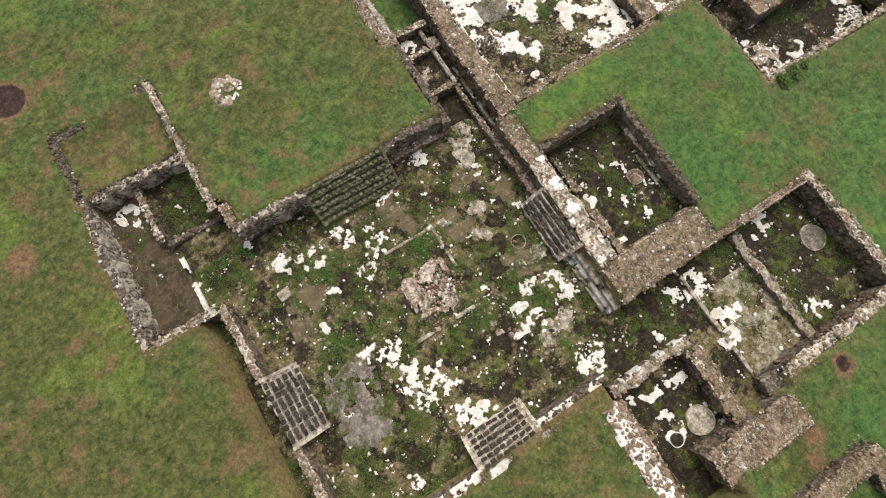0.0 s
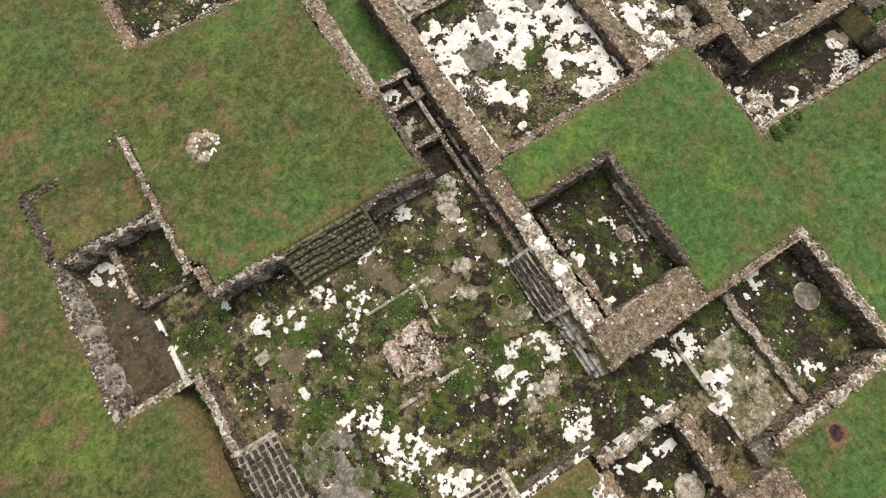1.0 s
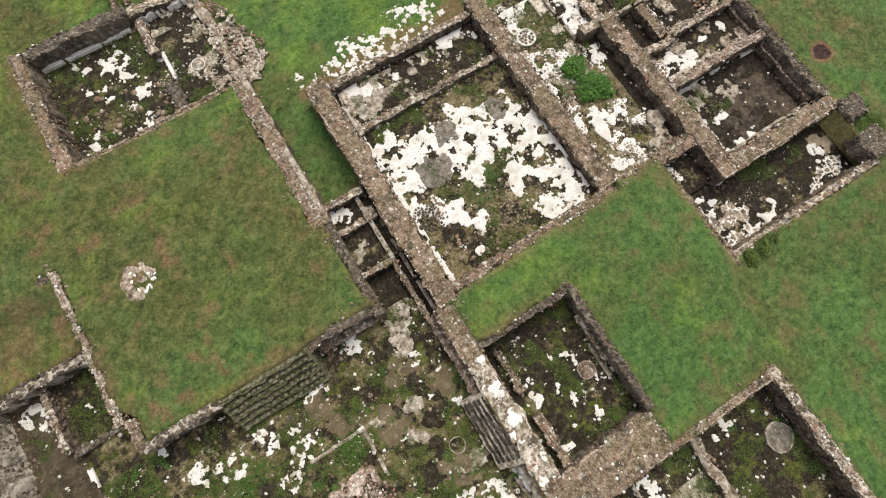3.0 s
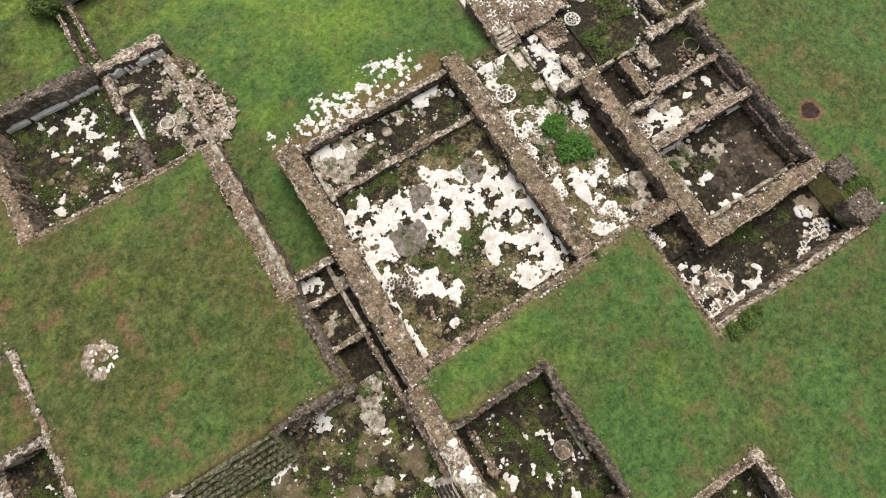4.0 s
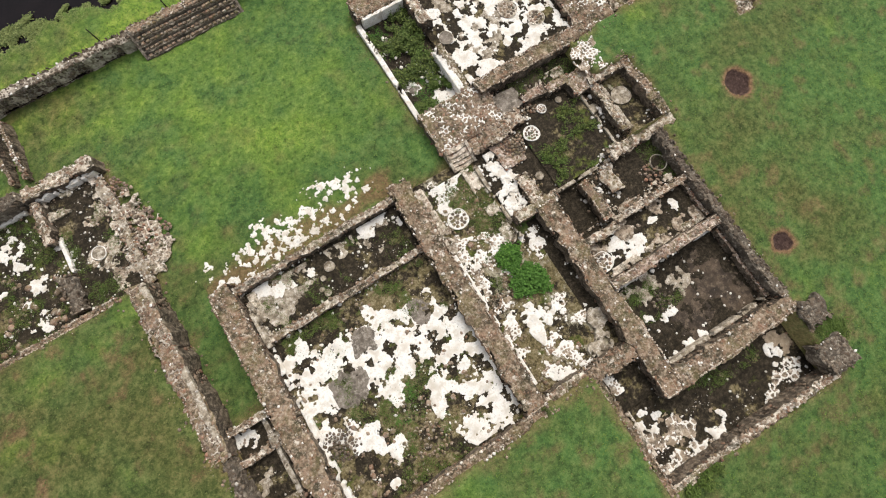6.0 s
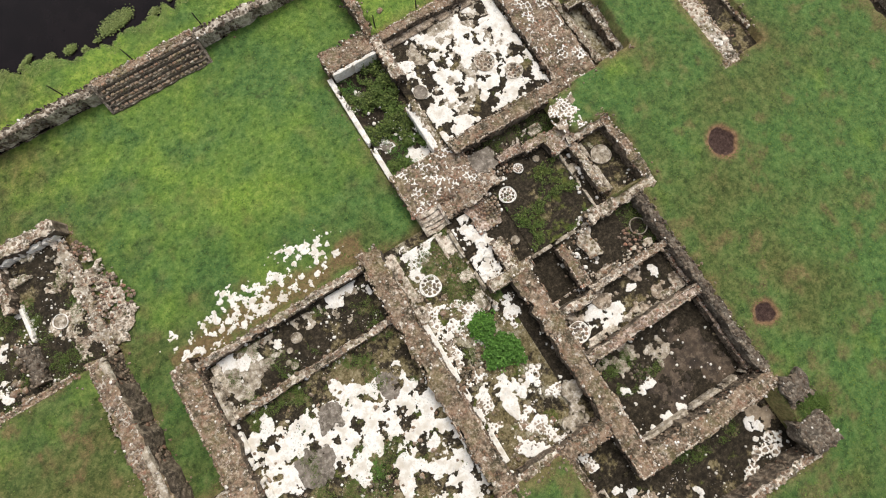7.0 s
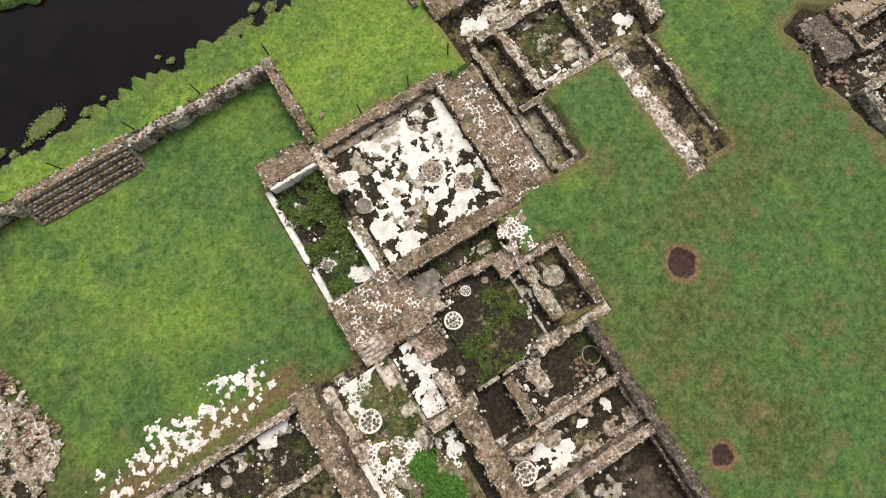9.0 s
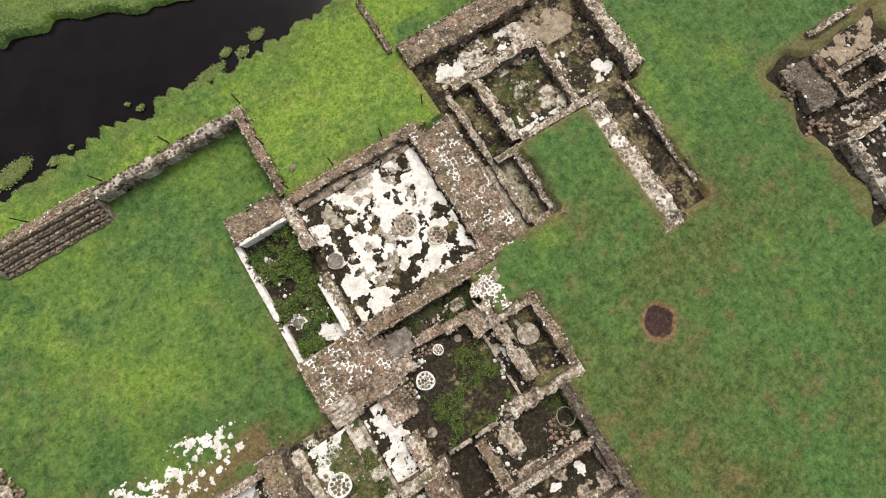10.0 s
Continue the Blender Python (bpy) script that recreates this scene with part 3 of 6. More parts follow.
def crust(name, x0, y0, x1, y1, z, blobs, material, label, rag=0.92, cell=0.06, thick=0.03, seed=1, whole=-0.75, base=uneven, inset=0.0, fine=1.35, net=None):
    """A broken layer of plaster: the cells of a fine grid where the blobs (x, y, radius) and the noise say that it still lies, its edge
    drawn onto the line where they do. net (pitch, joint, rim): only a rim and a net of joints between stones are left of it."""
    xs, ys = np.arange(x0, x1, cell), np.arange(y0, y1, cell)
    X, Y = np.meshgrid(xs, ys, indexing="ij")
    field = remains(X, Y, blobs, whole, rag, seed, fine) - inset
    if net:
        pitch, joint, rim = net
        field = np.minimum(field, np.maximum(2.2 * (rim - field), 3.0 * (joint * (0.75 + 1.3 * fbm(X, Y, 0.5, seed + 50)) - cell_edge(X, Y, pitch, seed))))
    if material.name in ("white_plaster", "wet_earth_and_shade", "trodden_earth") and not net and x1 - x0 > 2:
        COVERED.append((x0, y0, x1, y1, blobs, whole, rag, seed, fine, inset))
    keep = (field[:-1, :-1] + field[1:, :-1] + field[1:, 1:] + field[:-1, 1:]) > 0
    if not keep.any():
        return None
    idx = np.arange(X.size).reshape(X.shape)
    ga, gb = np.gradient(field, cell)
    steep = ga ** 2 + gb ** 2 + 0.3
    pad = np.pad(keep, 1)
    around = pad[:-1, :-1] * 1 + pad[1:, :-1] + pad[:-1, 1:] + pad[1:, 1:]
    rim_vertex = (around > 0) & (around < 4)
    near = rim_vertex & (np.abs(field) < 0.9 * cell * np.sqrt(steep))
    jx = np.where(near, (-field * ga / steep).clip(-0.55 * cell, 0.55 * cell), 0)
    jy = np.where(near, (-field * gb / steep).clip(-0.55 * cell, 0.55 * cell), 0)
    drop = np.where(rim_vertex, min(0.4 * thick, 0.015), 0)
    top = np.stack([X + jx, Y + jy, z + base(X, Y) + thick - drop + 0.008 * vnoise(X, Y, 0.2, 8)], -1).reshape(-1, 3)
    low = top.copy()
    low[:, 2] -= thick + 0.02
    quads = np.stack([idx[:-1, :-1], idx[1:, :-1], idx[1:, 1:], idx[:-1, 1:]], -1)
    faces = [quads[keep]]
    n = X.size
    for da, db, a, b in ((-1, 0, 3, 0), (1, 0, 1, 2), (0, -1, 0, 1), (0, 1, 2, 3)):
        edge = keep & ~pad[1 + da:pad.shape[0] - 1 + da, 1 + db:pad.shape[1] - 1 + db]
        qa, qb = quads[edge][:, a], quads[edge][:, b]
        faces.append(np.stack([qa, qa + n, qb + n, qb], -1))
    faces = np.concatenate(faces)
    used, inverse = np.unique(faces, return_inverse=True)
    verts = np.concatenate([top, low])[used]
    return tagged(new(name, mesh(name, verts, inverse.reshape(-1, 4), material)), label, "plaster", kind="structure")


def cell_edge(X, Y, pitch, seed):
    """How far each place lies from the joint between two of the stones scattered at that pitch."""
    ix, iy = np.floor(X / pitch), np.floor(Y / pitch)
    first, second = np.full(X.shape, 9.0), np.full(X.shape, 9.0)
    for i in (-1, 0, 1):
        for j in (-1, 0, 1):
            cx = (ix + i + 0.1 + 0.8 * lattice(ix + i, iy + j, seed + 3)) * pitch
            cy = (iy + j + 0.1 + 0.8 * lattice(ix + i, iy + j, seed + 4)) * pitch
            d = np.hypot(X - cx, Y - cy)
            second = np.minimum(second, np.maximum(first, d))
            first = np.minimum(first, d)
    return (second - first) / 2


def leaves(name, px, py, pz, size, lift, material, label, category="weeds", wide=0.32):
    """Small bent leaves at the given points, joined, as stuff."""
    n = len(px)
    a, tilt = rng.uniform(0, 6.28, n), rng.uniform(0.15, 0.9, n)
    s = size * rng.uniform(0.5, 1.4, n)
    dx, dy = np.cos(a) * s * np.cos(tilt), np.sin(a) * s * np.cos(tilt)
    dz = s * np.sin(tilt)
    wxx, wyy = -np.sin(a) * s * wide, np.cos(a) * s * wide
    base = np.stack([px, py, pz + lift * rng.random(n)], -1)
    mid = base + np.stack([dx, dy, dz], -1) * 0.55
    side = np.stack([wxx, wyy, 0 * wxx], -1)
    tip = base + np.stack([dx, dy, dz * 0.7], -1)
    v = np.stack([base, mid + side, tip, mid - side], 1).reshape(-1, 3)
    t = np.array([0, 1, 2, 0, 2, 3]).reshape(1, 2, 3) + 4 * np.arange(n)[:, None, None]
    return tagged(new(name, soup(name, v, t.reshape(-1, 3), material)), label, category, kind="stuff")


def weeds(x0, y0, x1, y1, z, per_m2, blobs=(), cover=0.0, gaps=(), seed=3, material=None, size=0.055, tall=0.15, name="weeds", label="low green weeds growing over the earth floor"):
    """Weeds where the noise lets them grow (cover from -1 to 1) and round the blobs (x, y, radius)."""
    n = int(2.6 * per_m2 * (x1 - x0) * (y1 - y0))
    tufts = max(4, n // 26)
    hub = rng.integers(0, tufts, n)
    hx, hy, spread = rng.uniform(x0, x1, tufts), rng.uniform(y0, y1, tufts), rng.uniform(0.05, 0.2, tufts)
    px = (hx[hub] + spread[hub] * rng.normal(size=n)).clip(x0, x1)
    py = (hy[hub] + spread[hub] * rng.normal(size=n)).clip(y0, y1)
    field = 1.5 * fbm(px, py, 1.2, seed, 5) + cover
    for bx, by, r in blobs:
        field = np.maximum(field, 1.0 - np.hypot(px - bx, py - by) / r + 0.5 * fbm(px, py, 0.6, seed + 5))
    for bx, by, r in gaps:
        field = np.minimum(field, 2.5 * (np.hypot(px - bx, py - by) / r - 1) + 0.8 * fbm(px, py, 0.5, seed + 7))
    keep = field > rng.uniform(0, 0.35, n)
    for cx0, cy0, cx1, cy1, *how, inset in COVERED:
        on = np.flatnonzero(keep & (px > cx0) & (px < cx1) & (py > cy0) & (py < cy1))
        if len(on):
            keep[on] &= (remains(px[on], py[on], *how) - inset < 0) | (rng.random(len(on)) < 0.04)
    dome = np.exp(-((px - hx[hub]) ** 2 + (py - hy[hub]) ** 2) / (2 * spread[hub] ** 2)) * spread[hub] / 0.2
    px, py, field = px[keep], py[keep], (0.35 * field.clip(0, 1) + 0.9 * dome)[keep]
    if not len(px):
        return None
    return leaves(name, px, py, z + uneven(px, py) - 0.01, size, 0.03 + tall * field, material or M_WEED, label, wide=0.36)


def flecks(x0, y0, x1, y1, z, per_m2, size=0.06, material=None, name="plaster_crumbs", label="small crumbs of white plaster and stone on the floor", seed=5, cover=0.1):
    n = int(per_m2 * (x1 - x0) * (y1 - y0))
    px, py = rng.uniform(x0, x1, n), rng.uniform(y0, y1, n)
    keep = 1.5 * fbm(px, py, 0.9, seed, 3) + cover - 0.25 > rng.uniform(-0.1, 0.5, n)
    px, py = px[keep], py[keep]
    sizes = size * (0.35 + 2.6 * rng.random(len(px)) ** 5)
    v, t = rocks(np.stack([px, py, z + uneven(px, py) + 0.01], -1), sizes, np.full(len(px), 2), 0.3)
    return tagged(new(name, soup(name, v, t, material or M_FLECKS)), label, "rubble", kind="stuff")


def rimmed(x0, y0, x1, y1, z, blobs, core, label, seed=1, pitch=0.26, joint=0.05, rim=0.1, bed=None, base=uneven):
    """Plaster patches of which a white rim and a net of white mortar round brown stones are left."""
    crust("mortar_bed", x0, y0, x1, y1, z, blobs, bed or M_NETMORTAR, "worn bed of stones between white mortar", seed=seed, thick=0.02, base=base)
    return crust("plaster_floor", x0, y0, x1, y1, z, blobs, core or M_WHITEMORTAR, label, seed=seed, cell=0.04, thick=0.045, base=base, net=(pitch, joint, rim))


def heap(x, y, r, z, pitch, material, label, rise=0.15, seed=2, share=0.85):
    """A low spread of loose stones with a ragged outline."""
    v, t = paving(x - r, y - r, x + r, y + r, pitch, share, 0.02, lambda X, Y: z + uneven(X, Y) + 0.03 + rise * (1 - np.hypot(X - x, Y - y) / r).clip(0, 1))
    mid = v.reshape(-1, 14, 3).mean(1)
    keep = np.repeat(np.hypot(mid[:, 0] - x, mid[:, 1] - y) / r + 0.5 * fbm(mid[:, 0], mid[:, 1], 0.6, seed) < 0.8, 14)
    index = np.cumsum(keep) - 1
    return tagged(new("rubble", soup("rubble", v[keep], index[t[keep[t[:, 0]]]], material)), label, "rubble", kind="stuff")


def slab(x0, y0, x1, y1, z0, z1, material, label, name="slab"):
    v, q = rough_block(x0, y0, x1, y1, z0, z1, 0.25, 0.015)
    FOOTPRINTS.append((x0, y0, x1, y1, z1))
    return tagged(new(name, mesh(name, v, q, material)), label, "slab", kind="structure")


# ---- floors of the sunken rooms and yards ----
M_PASSAGE = soil_material("crumbled_floor", 0.45, 0.7, 0.5)
# Black wet earth; also laid as painted shade beside the passage wall.
M_WET_AND_SHADE = soil_material("wet_earth_and_shade", 0.12, 0.05, 1.3)
YARD, DAMP = "trodden earth floor with moss, weeds and scraps of plaster", "dark damp earth floor with stone crumbs"
floor(-9.1, -6.1, 9.2, 10.1, 0.1, M_YARD, YARD)
floor(5.8, -7.0, 13.2, -3.4, 0.1, M_MOSS, YARD)
M_ROOM = soil_material("bare_room_earth", 0.35, 0.3, 0.6)
M_CLAY = layered("damp_brown_clay", (0.085, 0.064, 0.04), (0.042, 0.032, 0.02), (0.145, 0.112, 0.074), 0.9, 0.12, pitted=0.4)
floor(-11.8, 7.0, -9.1, 15.8, 0.0, M_CLAY, "smooth damp brown earth floor with moss")
floor(-9.5, 11.8, -6.0, 15.8, 0.0, M_MOSS, YARD)
floor(-9.2, 10.0, -5.5, 11.8, 0.1, M_YARD, YARD)
floor(7.0, 9.9, 9.7, 12.0, 0.15, M_SOIL, DAMP)
floor(7.0, 12.0, 9.7, 16.4, 0.5, M_SOIL, DAMP)
floor(9.2, 3.8, 9.7, 9.9, 0.1, M_SOIL, DAMP)
crust("plaster_floor", 7.1, 14.8, 8.9, 16.2, 0.5, [(7.6, 15.7, 0.5), (7.9, 15.3, 0.35)], M_PLASTER, "broken patches of white plaster left on the floor", rag=1.2, fine=2.0)
crust("plaster_floor", 7.1, 12.2, 8.9, 14.8, 0.5, [(7.9, 14.0, 0.5), (7.4, 13.0, 0.4)], M_GREYPLASTER, "worn grey plaster on the floor", rag=1.0)
floor(10.2, -1.4, 15.7, 5.6, 0.55, M_MOSS, YARD)
floor(13.1, -10.6, 22.3, -3.3, 0.15, M_MOSS, YARD)
floor(13.3, -10.4, 17.0, -5.5, 0.17, M_DUST, "pale dusty floor of worn lime plaster")
floor(5.6, -13.4, 8.5, -6.9, 0.1, M_MOSS, DAMP)
floor(8.5, -11.5, 10.7, -6.9, 0.1, M_MOSS, DAMP)
floor(10.8, -11.2, 13.2, -6.9, 0.12, M_ROOM, DAMP)
floor(10.3, 8.8, 21.0, 19.1, 0.85, M_ROOM, YARD)
floor(10.3, 19.1, 21.0, 22.4, 0.8, M_SOIL, DAMP)
floor(21.2, 9.1, 27.3, 17.0, 0.35, M_PASSAGE, "dusty passage floor with moss and broken plaster")
floor(21.2, 17.0, 25.5, 22.6, 0.35, M_PASSAGE, "dusty passage floor with moss and broken plaster")
floor(24.4, 2.3, 35.2, 6.3, 0.05, M_SOIL, DAMP)
floor(24.4, 6.3, 27.3, 9.2, 0.35, M_SOIL, DAMP)
floor(27.6, 6.5, 35.4, 12.1, 0.2, M_WET_AND_SHADE, DAMP)
floor(27.6, 12.1, 35.4, 14.9, 0.5, M_SOIL, DAMP)
floor(27.6, 14.9, 30.2, 18.2, 0.0, M_WET_AND_SHADE, DAMP)
floor(30.2, 14.9, 35.4, 18.3, 0.45, M_WET_AND_SHADE, DAMP)
floor(25.5, 18.2, 34.2, 25.4, 0.4, M_WET_AND_SHADE, "black wet earth floor of a covered walk")
floor(28.85, 18.2, 33.15, 22.35, 0.47, M_MOSS, YARD)
floor(34.0, 18.6, 36.5, 22.6, 0.5, M_ROOM, DAMP)
floor(27.6, 25.4, 36.0, 34.1, 0.35, M_SOIL, DAMP)
floor(24.3, 26.0, 27.7, 33.5, 0.1, M_SOIL, YARD)
floor(-3.6, 25.1, 3.3, 33.2, 0.12, M_MOSS, YARD)
floor(3.3, 25.1, 7.0, 32.9, 0.12, M_SOIL, YARD)
floor(37.9, 30.1, 49.2, 37.8, -0.1, M_ROOM, "dusty floor of worn plaster and damp earth")
floor(38.0, 25.6, 40.5, 30.1, -0.05, M_DUST, "dusty floor of worn plaster and damp earth")
floor(45.2, 21.8, 48.3, 30.1, -0.05, M_ROOM, DAMP)
floor(55.4, 15.5, 64.5, 26.6, 0.0, M_WET_AND_SHADE, DAMP)

# ---- walls: west rooms ----
wy(-11.85, 16.0, 19.9, 0.36, 0.3, 1.36, "dark")
wy(-11.88, 7.0, 16.0, 0.36, -0.3, 1.34, "grey")
wx(19.75, -11.6, -10.0, 0.34, 0.5, 1.36, "dark")
wx(20.1, -7.1, -6.3, 0.36, 0.5, 1.5, "dark")
wy(-6.1, 11.6, 20.3, 0.38, -0.2, 1.58, "pale")
wx(15.75, -11.5, -6.35, 0.5, -0.2, 1.05, "grey")
wy(-9.45, 11.95, 15.5, 0.3, -0.2, 0.5, "pale")
wx(11.8, -9.25, -5.7, 0.25, -0.3, 0.3, "dark")
wy(-9.12, 7.4, 11.2, 0.17, -0.2, 0.22, "white")
wx(7.0, -11.5, -8.2, 0.36, -0.3, 1.32, "pale")
wy(-5.6, 10.3, 11.6, 0.5, -0.2, 1.55)
# ---- walls: great court ----
wx(10.08, -5.6, -1.75, 0.45, -0.2, 1.62, "grey")
wx(10.2, 3.0, 6.7, 0.45, -0.2, 1.55, "dark")
wx(9.78, 3.2, 7.0, 0.35, -0.2, 0.55, "pink")
wy(-8.0, 2.8, 7.0, 0.4, -0.2, 1.25, "pale")
wy(-7.9, -6.3, -0.75, 0.4, -0.2, 1.25, "pale")
wx(-6.2, -7.7, -1.3, 0.3, -0.2, 1.35, "dark")
wx(-5.9, 2.25, 6.2, 0.3, -0.2, 1.1, "dark")
wx(-6.4, -1.2, 2.5, 0.3, 0.8, 1.4, "pale")
for cx0, cy0, cx1, cy1, cz in ((-7.7, -6.45, -1.2, -6.0, 1.33), (-1.4, -6.65, 2.7, -6.15, 1.4), (2.2, -6.1, 6.3, -5.72, 1.08)):
    crust("plaster_cap", cx0, cy0, cx1, cy1, cz, [], M_PLASTER, "lumps of white plaster along the court's edge", rag=1.1, cell=0.05, thick=0.07, seed=int(cz * 100), whole=0.3, fine=1.5)
wy(6.85, 9.7, 15.2, 0.42, -0.2, 1.5, "dark")
wy(6.6, 15.3, 25.2, 0.95, -0.2, 1.46, "mosaic", "long wall of brown stones in a net of lime mortar")
ledge(6.86, 15.3, 7.1, 25.2, 1.35, 1.53, M_GREYPLASTER, "worn strip of grey plaster on the wall's edge", whole=0.5)
wx(16.2, 7.15, 9.4, 0.32, 0.0, 0.95, "pale")
wx(14.6, 7.05, 8.6, 0.3, 0.0, 0.8, "pale")
wx(11.95, 7.05, 8.85, 0.28, 0.0, 0.72, "pale")
wall(8.8, 14.4, 9.45, 15.1, 0, 0.9, "plaster", "square broken stub of grey masonry in the passage")
wall(8.74, 8.3, 8.98, 12.0, 0.0, 0.62, "pink", "thin channel wall with remains of pinkish plaster")
wy(8.92, 12.0, 16.3, 0.2, 0.0, 0.72, "plaster")
wy(9.42, 8.3, 16.3, 0.16, 0.0, 0.5, "plaster")
wy(8.98, 3.8, 8.3, 0.46, -0.2, 0.65, "pink")
wy(10.2, 8.3, 22.8, 1.2, -0.3, 1.55)
wy(9.75, 5.2, 8.3, 1.1, -0.3, 1.5)
wy(9.75, -1.35, 5.2, 1.1, -0.3, 1.5, "pale")
wy(8.98, -3.6, 0.0, 0.34, -0.2, 0.85, "plaster")
wy(8.72, -3.6, 0.0, 0.15, -0.2, 0.5, "white")
wy(8.5, -3.4, -0.1, 0.14, -0.2, 0.25, "plaster")
# ---- walls: square room and platform ----
wx(5.68, 10.3, 15.5, 0.3, 0.2, 1.62, "dark")
wy(15.8, -1.2, 5.85, 0.34, 0.2, 1.62, "dark")
wy(15.5, 1.6, 4.3, 0.22, 0.2, 0.95, "pale", "narrow broken ledge of pale plaster along the wall")
wall(9.2, -3.55, 15.75, -1.35, -0.1, 1.25, "rubble", "broad platform of brown rubble masonry beside the sunken room")
wy(15.3, 0.85, 3.0, 0.2, 0.3, 0.62, "plaster")
wy(10.95, 2.6, 4.9, 0.35, 0.3, 0.95)
wy(10.95, -1.3, 1.3, 0.45, 0.3, 0.9)
# ---- altar and its kerbs ----
crust("altar", 0.0, 0.9, 2.75, 3.8, 0.1, [(1.3, 2.35, 1.35), (1.9, 2.9, 0.8), (0.7, 1.8, 0.8)], M_PINKMORTAR, "low ragged altar of pinkish rubble in the court", rag=0.55, thick=0.15, seed=51)
crust("plaster_cap", 0.2, 1.1, 2.6, 3.6, 0.24, [(1.3, 2.4, 0.8)], M_PALEMORTAR, "scraps of pale plaster on the altar", rag=1.6, thick=0.03, seed=52, fine=3.0, inset=0.3)
wx(5.32, -1.2, 2.9, 0.1, 0, 0.22, "plaster")
wy(3.15, 2.6, 5.3, 0.1, 0, 0.22, "plaster")
wx(0.42, -0.6, 2.8, 0.14, 0, 0.22, "plaster")
# ---- walls: east rooms ----
wx(-3.35, 15.6, 22.0, 0.42, 0, 1.25)
wy(22.25, -10.2, -3.1, 0.5, 0, 1.28, "pale")
wx(-10.5, 14.0, 22.5, 0.55, 0, 1.2, "pale")
wy(17.0, -10.2, -3.8, 0.55, 0, 0.5, "plaster")
wy(13.15, -10.0, -3.6, 0.14, 0, 0.3, "plaster")
wx(-6.9, 6.2, 11.2, 0.55, 0, 0.6, "plaster")
wx(-6.68, 7.0, 11.2, 0.16, 0, 0.64, "white")
wy(10.85, -11.2, -7.2, 0.8, 0, 1.0)
wall(8.2, -12.9, 13.45, -11.2, -0.1, 1.45, "rubble", "broad platform of brown rubble masonry at the lawn's edge")
wy(5.45, -14.2, -7.1, 0.95, -0.1, 1.5, "cobble")
wy(6.25, -12.5, -7.3, 0.4, 0, 0.75)
wall(12.9, -11.2, 14.0, -10.2, 0, 0.8, "dark", "broken corner block of dark stone")
wx(-15.2, 10.0, 14.5, 0.9, 1.0, 1.9)
wy(14.6, -19.0, -14.8, 0.9, 1.0, 1.9)
# ---- walls: white room ----
wx(8.85, 10.8, 21.4, 0.5, 0.2, 1.42)
wx(22.35, 10.8, 20.4, 0.36, 0.1, 1.3, "pale")
wy(20.95, 9.1, 23.0, 1.15, 0.0, 1.5)
wy(10.97, 9.2, 18.8, 0.24, 0.7, 1.05, "white")
wy(11.05, 18.9, 22.1, 0.25, 0.5, 1.2, "plaster")
wx(19.2, 10.8, 20.4, 0.36, 0.5, 1.2, "pale")
# ---- walls: passage and north rooms ----
wy(27.45, 6.0, 17.8, 1.1, 0.0, 1.3)
wx(9.2, 21.5, 24.2, 0.4, 0.0, 1.15, "pale")
wx(8.95, 24.1, 26.9, 0.9, 0.0, 1.25)
wy(24.45, 2.2, 8.5, 0.35, -0.1, 1.1)
wx(2.35, 24.6, 35.2, 0.4, -0.1, 1.05, "pale")
wx(6.5, 28.0, 35.4, 1.0, 0.0, 1.3)
wx(12.1, 28.0, 35.1, 0.5, 0.0, 1.2, "pink")
wx(7.12, 28.1, 34.8, 0.16, 0.1, 0.62, "plaster")
wy(35.0, 12.5, 14.6, 0.16, 0.0, 0.8, "pink", "narrow brown clay ledge along the room's wall")
wx(14.95, 30.2, 35.2, 0.36, 0.0, 1.1, "pale")
wx(14.7, 28.0, 30.2, 0.4, 0.0, 1.1, "pale")
wy(35.38, 7.0, 18.0, 0.5, 0.0, 1.25, "dark")
wx(18.25, 32.2, 36.6, 0.65, 0.0, 1.05, "pale")
wy(25.45, 17.0, 22.2, 0.16, 0.0, 0.6, "plaster")
wx(17.9, 25.6, 28.3, 0.6, 0.0, 1.1, "pale")
wall(26.95, 18.2, 27.75, 20.0, 0.0, 0.75, "pale", "low stub of stones in pale mortar")
wall(26.9, 20.7, 28.3, 22.3, 0.0, 0.6, "pink", "low broken platform of stones in pale mortar")
wy(34.05, 19.0, 22.6, 0.4, 0.0, 0.95, "pale")
wall(34.25, 19.0, 34.6, 22.3, 0.0, 0.75, "plaster", "low bench of worn grey plaster along the wall")
wy(36.45, 18.6, 22.8, 0.5, 0.0, 1.15)
wx(22.55, 33.9, 36.2, 0.45, 0.0, 1.1, "pale")
wx(23.75, 30.0, 31.6, 0.5, 0.0, 0.85, "pink")
wx(23.5, 31.6, 33.2, 0.55, 0.0, 0.9, "pink")
wall(32.8, 22.3, 34.5, 23.7, 0.0, 0.9, "pink", "collapsed corner of brown stones")
wall(28.4, 22.6, 29.6, 23.5, 0.0, 0.8, "pale", "low stub of stones in pale mortar")
slab(28.5, 23.5, 29.95, 24.75, 0.0, 0.72, M_SLAB, "flat bluish grey concrete slab in the rubble")
wall(29.95, 15.2, 30.6, 17.7, 0.0, 0.7, "mosaic", "broken ridge of stones in pale mortar beside a dark pit")
wall(31.2, 16.3, 32.1, 17.9, 0.0, 0.8, "plaster", "heap of fallen stones in pale mortar")
wall(30.0, 15.1, 32.4, 15.5, 0.0, 0.5, "pale", "low broken ledge of pale plaster")
wx(18.08, 28.6, 33.2, 0.14, 0.0, 0.58, "plaster")
wy(33.25, 18.2, 22.3, 0.1, 0.0, 0.58, "plaster")
